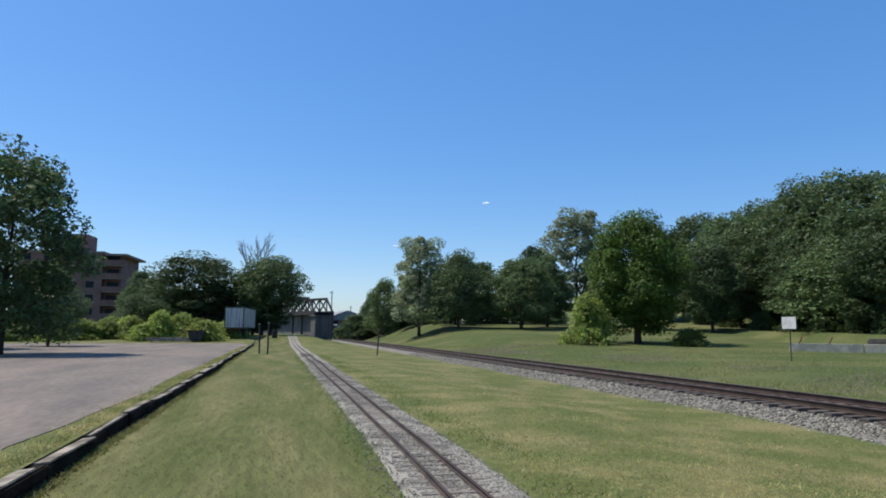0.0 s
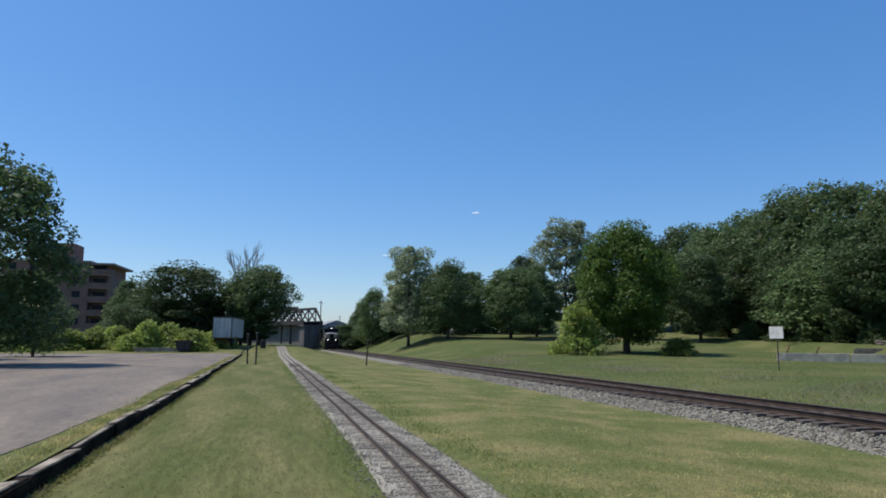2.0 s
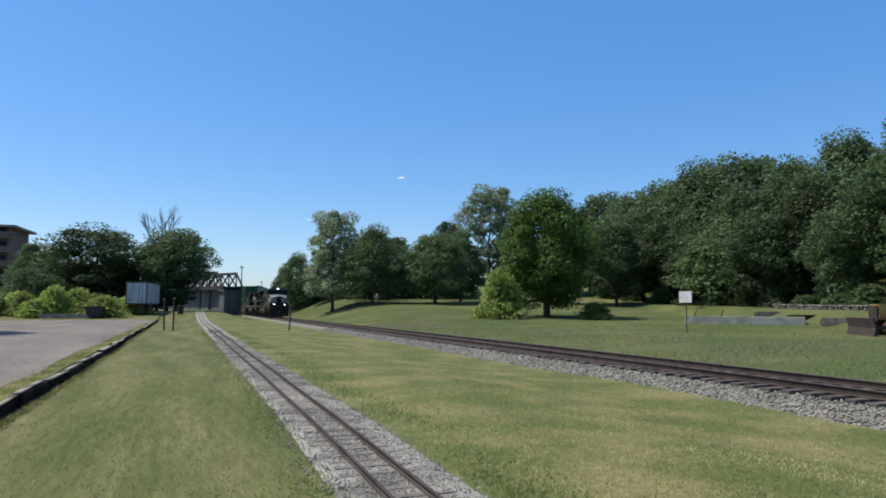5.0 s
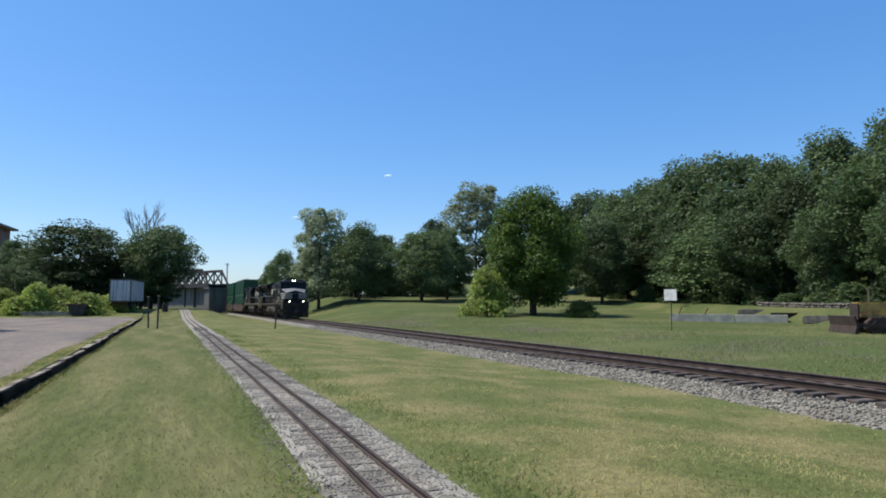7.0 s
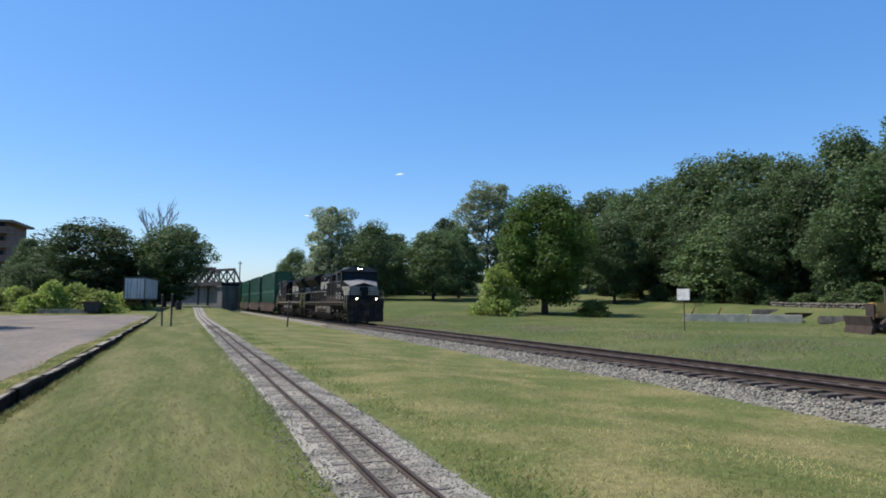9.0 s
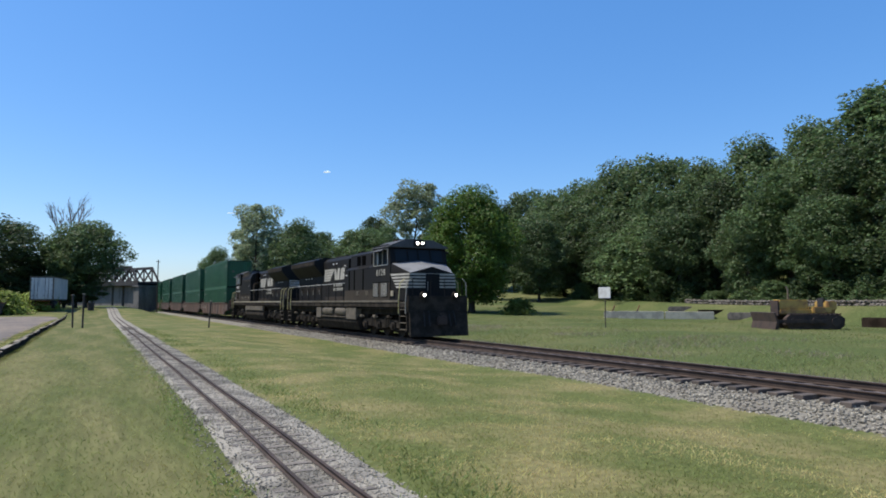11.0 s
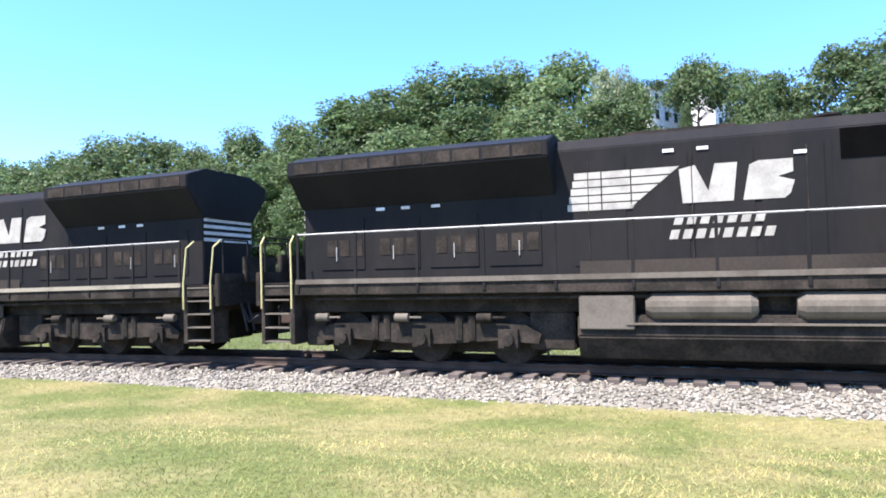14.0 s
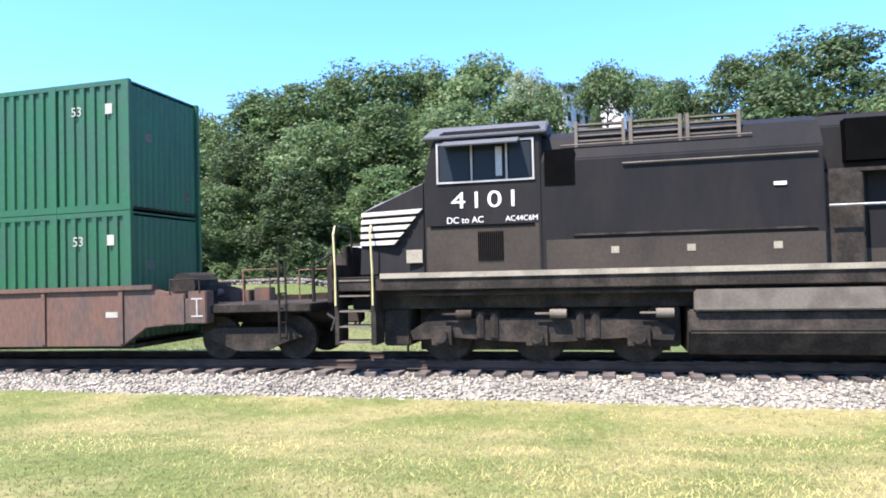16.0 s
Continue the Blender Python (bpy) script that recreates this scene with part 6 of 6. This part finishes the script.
box(bm, -5, 5, -4, 4, 0, 5.0)
part("wall", bm, "slab", hs)
bm = bmesh.new()
prism(bm, [(-5.6, 4.9), (5.6, 4.9), (3, 7.0), (0.5, 7.8), (-3, 6.6)], -5, 5, axis="y")
part("roof", bm, "shingle", hs)
for s, u, top in ((11.3, 149.6, 10.6), (22.6, 218.0, 9.9)):
    p = thing("utility_pole", "wooden utility pole with a crossarm", "pole", "utility poles", at=placed(s, u, 0, 60))
    bm = bmesh.new()
    tube(bm, (0, 0, -0.3), (0, 0, top), 0.14, 8, 0.1)
    part("shaft", bm, "bark", p)
    bm = bmesh.new()
    box(bm, -0.9, 0.9, -0.06, 0.06, top - 0.5, top - 0.38)
    part("crossarm", bm, "bark", p)
for s, u, z, w in ((92.0, 4.1, 18.4, 4.2), (90.0, -3.2, 18.4, 4.2)):
    h = thing("hilltop_house", "white house half hidden among trees on the hill", "house", "houses on the hill", at=placed(s, u, z, -32))
    bm = bmesh.new()
    box(bm, -4, 4, -w / 2, w / 2, -2, 6.6)
    part("wall", bm, "white", h)
    bm = bmesh.new()
    prism(bm, [(-w / 2 - 0.3, 6.5), (w / 2 + 0.3, 6.5), (0, 7.6)], -4.3, 4.3)
    part("roof", bm, "shingle", h)
    for y, z0 in ((-w / 2 + 0.5, 4.4), (w / 2 - 1.2, 1.6)):
        bm = bmesh.new()
        box(bm, -4.04, -3.98, y, y + 0.7, z0, z0 + 1.1)
        part("window", bm, "glass", h)
    for sy in (-1, 1):
        for x in (-3.2, -1.2, 0.8, 2.6):
            for z0 in (0.6, 2.9, 5.0):
                bm = bmesh.new()
                box(bm, x, x + 0.75, sy * (w / 2 - 0.02), sy * (w / 2 + 0.03), z0, z0 + 1.15)
                wd = part("window", bm, "glass", h)
                bm = bmesh.new()
                box(bm, x - 0.1, x + 0.85, sy * (w / 2 + 0.005), sy * (w / 2 + 0.08), z0 - 0.12, z0 - 0.02)
                part("sill", bm, "slab", wd)

for b, e, w in ((1.5, 3.9, 60), (-4.6, 11.0, 34), (3.2, 7.3, 24), (-0.5, 4.4, 40)):
    cl = thing("cloud", "small white fair-weather cloud low in the sky", "cloud", "small clouds", kind="structure")
    d = 2600.0
    p = Vector((-math.sin(radians(b)) * d, math.cos(radians(b)) * d, EYE + d * math.tan(radians(e))))
    cl.matrix_basis = Matrix.Translation(p)
    bm = bmesh.new()
    for k in range(7):
        m = pose(random.uniform(-.5, .5) * w, random.uniform(-.2, .2) * w, random.uniform(-.04, .06) * w) @ Matrix.Diagonal((random.uniform(.12, .3) * w, 0.15 * w, random.uniform(.04, .09) * w, 1))
        bmesh.ops.create_icosphere(bm, subdivisions=2, radius=1.0, matrix=m)
    bmesh.ops.delete(bm, geom=[f for f in bm.faces if f.normal.y > 0], context="FACES")
    part("puff", bm, "cloud", cl, smooth=True)

# ---------------------------------------------------------------- pieces of the ground, last
# ties of the railway
tb = bmesh.new()
box(tb, -1.3, 1.3, -0.115, 0.115, -0.18, 0.0)
tie_me = bpy.data.meshes.new("tie")
finish(tb, 0.012, 1).to_mesh(tie_me)
tb.free()
tie_me.materials.append(M["tie"])
for k in range(296):
    u = -26 + k * 0.51
    t = new("tie", tie_me)
    t.parent = track
    t.matrix_basis = placed(TRACK + random.uniform(-.05, .05), u, rail_z(u) - 0.168 + random.uniform(-.012, .008), 90 + 90 + random.uniform(-1.5, 1.5))
bm = bmesh.new()
for k in range(560):
    u = 125 + k * 0.51
    box(bm, -1.3, 1.3, -0.115, 0.115, -0.18, 0, placed(TRACK, u, rail_z(u) - 0.17, 0))
tagged(part("far_ties", bm, "tie", track), kind="stuff")
tb = bmesh.new()
box(tb, -0.42, 0.42, -0.05, 0.05, -0.06, 0.0)
mt_me = bpy.data.meshes.new("tie")
finish(tb).to_mesh(mt_me)
tb.free()
mt_me.materials.append(M["mtie"])
for k in range(170):
    u = 2 + k * 0.3
    t = new("tie", mt_me)
    t.parent = mini
    t.matrix_basis = placed(mini_s(u) + random.uniform(-.03, .03), u, mini_z(u) - 0.06 + random.uniform(-.012, .004), random.uniform(-3, 3))


def scatter(name, n, spots, size, material, label, category, seed):
    """Small broken stones, joined into one."""
    g = np.random.default_rng(seed)
    base = np.array([(1, 0, 0), (-1, 0, 0), (0, 1, 0), (0, -1, 0), (0, 0, 1), (0, 0, -1)], float)
    tri = np.array([(0, 2, 4), (2, 1, 4), (1, 3, 4), (3, 0, 4), (2, 0, 5), (1, 2, 5), (3, 1, 5), (0, 3, 5)])
    pos = spots(g, n)
    n = len(pos)
    jit = g.uniform(0.55, 1.25, (n, 6, 1)) * base[None]
    rot = np.linalg.qr(g.normal(size=(n, 3, 3)))[0]
    v = np.einsum("nij,nkj->nki", rot, jit) * (size * g.uniform(0.6, 1.4, (n, 1, 1))) * np.array([1, 1, 0.75])
    v = (v + pos[:, None]).reshape(-1, 3)
    f = (tri[None] + (np.arange(n) * 6)[:, None, None]).reshape(-1, 3)
    me = bpy.data.meshes.new(name)
    me.vertices.add(len(v))
    me.vertices.foreach_set("co", v.astype(np.float32).ravel())
    me.loops.add(len(f) * 3)
    me.loops.foreach_set("vertex_index", f.astype(np.int32).ravel())
    me.polygons.add(len(f))
    me.polygons.foreach_set("loop_start", np.arange(0, len(f) * 3, 3, dtype=np.int32))
    me.update(calc_edges=True)
    me.materials.append(M[material])
    return tagged(new(name, me), label, category, kind="stuff")


nv, dv = np.array(NV), np.array(DV)


def bank_z(a):
    a = np.abs(a)
    return np.where(a < 1.2, -0.25, np.where(a < 1.9, -0.25 - (a - 1.2) * 0.068, -0.298 - (a - 1.9) * 0.22))


def ballast_spots(g, n):
    u = -14 + 74 * g.random(n) ** 1.5
    a = np.where(g.random(n) < 0.75, -g.uniform(0.5, 3.35, n), g.uniform(-0.7, 2.6, n))
    z = np.array([rail_z(x) for x in u]) + bank_z(a)
    return (TRACK + a)[:, None] * nv + u[:, None] * dv + np.stack([0 * z, 0 * z, z], 1)


scatter("ballast_stones", 44000, ballast_spots, 0.042, "ballast", "loose grey ballast stones heaped along the track", "ballast", 3)


def gravel_spots(g, n):
    u = 2 + 34 * g.random(n) ** 1.5
    a = 0.1 + g.normal(0, 0.45, n).clip(-0.95, 1.15)
    z = np.array([mini_z(x) for x in u]) - 0.066 - np.maximum(np.abs(a) - 0.5, 0) * 0.13
    return (np.array([mini_s(x) for x in u]) + a)[:, None] * nv + u[:, None] * dv + np.stack([0 * z, 0 * z, z], 1)


scatter("gravel_stones", 22000, gravel_spots, 0.016, "gravel", "pale gravel between the miniature rails", "gravel", 4)


def blades(name, n, spots, hgt, label, seed, material):
    g = np.random.default_rng(seed)
    pos = spots(g, n)
    n = len(pos)
    a = g.uniform(0, 2 * np.pi, n)
    w = min(hgt * 0.16, 0.014)
    h = hgt * g.uniform(0.5, 1.4, n)
    side = np.stack([np.cos(a), np.sin(a), 0 * a], 1) * w
    lean = np.stack([g.normal(0, 0.8, n) * h, g.normal(0, 0.8, n) * h, h * 0.9], 1)
    v = np.stack([pos - side, pos + side, pos + lean], 1).reshape(-1, 3)
    me = bpy.data.meshes.new(name)
    me.vertices.add(len(v))
    me.vertices.foreach_set("co", v.astype(np.float32).ravel())
    me.loops.add(n * 3)
    me.loops.foreach_set("vertex_index", np.arange(n * 3, dtype=np.int32))
    me.polygons.add(n)
    me.polygons.foreach_set("loop_start", np.arange(0, n * 3, 3, dtype=np.int32))
    me.update(calc_edges=True)
    me.materials.append(M[material])
    return tagged(new(name, me), label, "grass", kind="stuff")


def lawn_spots(green):
    """Places on the lawn: left of the miniature railway (green), or between the two railways."""
    def spots(g, n):
        ahead = g.random(n) < 0.85
        r = np.where(ahead, 0.8 + 4 * np.sqrt(g.random(n)) + 41 * g.random(n) ** 1.7, 0.2 + 20 * np.sqrt(g.random(n)))
        b = g.uniform(0, 2 * np.pi, n)
        b = np.where(ahead, np.radians(g.uniform(-100, 42, n)), b)
        x, y = -np.sin(b) * r, np.cos(b) * r
        s, u = x * nv[0] + y * nv[1], x * dv[0] + y * dv[1]
        mid = np.array([mini_s(q) for q in u])
        ok = (s > -2.45) & (s < mid - 0.6 - 0.25 * g.random(n)) if green else (s > mid + 0.65 + 0.4 * g.random(n)) & (s < 10.9)
        x, y, s, u = x[ok], y[ok], s[ok], u[ok]
        z = np.array([ground_z(p, q) for p, q in zip(s, u)])
        return np.stack([x, y, z], 1)
    return spots


blades("lawn_grass", 200000, lawn_spots(True), 0.034, "short green mown lawn beside the timber wall", 5, "green_blade")
blades("dry_lawn_grass", 330000, lawn_spots(False), 0.036, "short mown lawn, partly dried to straw", 15, "blade")


def fringe_spots(g, n):
    u = 1.5 + 48 * g.random(n) ** 1.4
    right = g.random(n) < 0.62
    mid = np.array([mini_s(q) for q in u])
    s = mid + np.where(right, 1.15 + g.normal(0, 0.3, n), -0.72 + g.normal(0, 0.13, n))
    keep = np.array([noise.noise(Vector((0.9 * a, 0.42 * b, 7.0))) for a, b in zip(s, u)]) > g.normal(-0.02, 0.3, n)
    s, u = s[keep], u[keep]
    z = np.array([ground_z(p, q) for p, q in zip(s, u)])
    return s[:, None] * nv + u[:, None] * dv + np.stack([0 * z, 0 * z, z], 1)


blades("fringe_grass", 17000, fringe_spots, 0.06, "lush dark green grass fringing the gravel", 16, "tuft")


def foot_spots(g, n):
    u = 4 + 52 * g.random(n) ** 1.4
    s = -2.44 - 0.004 * u + np.abs(g.normal(0, 0.07, n))
    z = np.array([ground_z(p, q) for p, q in zip(s, u)])
    return s[:, None] * nv + u[:, None] * dv + np.stack([0 * z, 0 * z, z], 1)


blades("wall_foot_grass", 7000, foot_spots, 0.075, "uncut grass along the foot of the timber wall", 17, "green_blade")


def verge_spots(g, n):
    u = 2 + 60 * g.random(n) ** 1.4
    s = -2.72 - 0.004 * u - np.abs(g.normal(0, 0.22, n))
    z = 0 * u + 0.236
    return s[:, None] * nv + u[:, None] * dv + np.stack([0 * z, 0 * z, z], 1)


blades("verge_grass", 16000, verge_spots, 0.05, "thin dry grass between the wall and the asphalt", 18, "blade")


def stalk_spots(g, n):
    u = g.uniform(-14, 75, n)
    s = 17.3 + 11 * g.random(n) ** 1.3
    keep = np.array([noise.noise(Vector((a * .22, b * .16, 11.0))) for a, b in zip(s, u)]) > 0.12 + g.normal(0, 0.08, n)
    s, u = s[keep], u[keep]
    z = np.array([ground_z(p, q) for p, q in zip(s, u)])
    return s[:, None] * nv + u[:, None] * dv + np.stack([0 * z, 0 * z, z], 1)


blades("weed_stalks", 40000, stalk_spots, 0.2, "patches of tall dry weeds gone to seed", 19, "stalk")


def weed_spots(g, n):
    u = g.uniform(-14, 80, n)
    s = 17.2 + 36 * g.random(n) ** 1.7
    keep = np.array([noise.noise(Vector((a * .25, b * .25, 3.0))) for a, b in zip(s, u)]) > g.normal(0, 0.3, n)
    s, u = s[keep], u[keep]
    z = np.array([ground_z(p, q) for p, q in zip(s, u)])
    return s[:, None] * nv + u[:, None] * dv + np.stack([0 * z, 0 * z, z], 1)


blades("field_weeds", 190000, weed_spots, 0.095, "rough weedy grass beyond the track", 6, "weed")

motions()
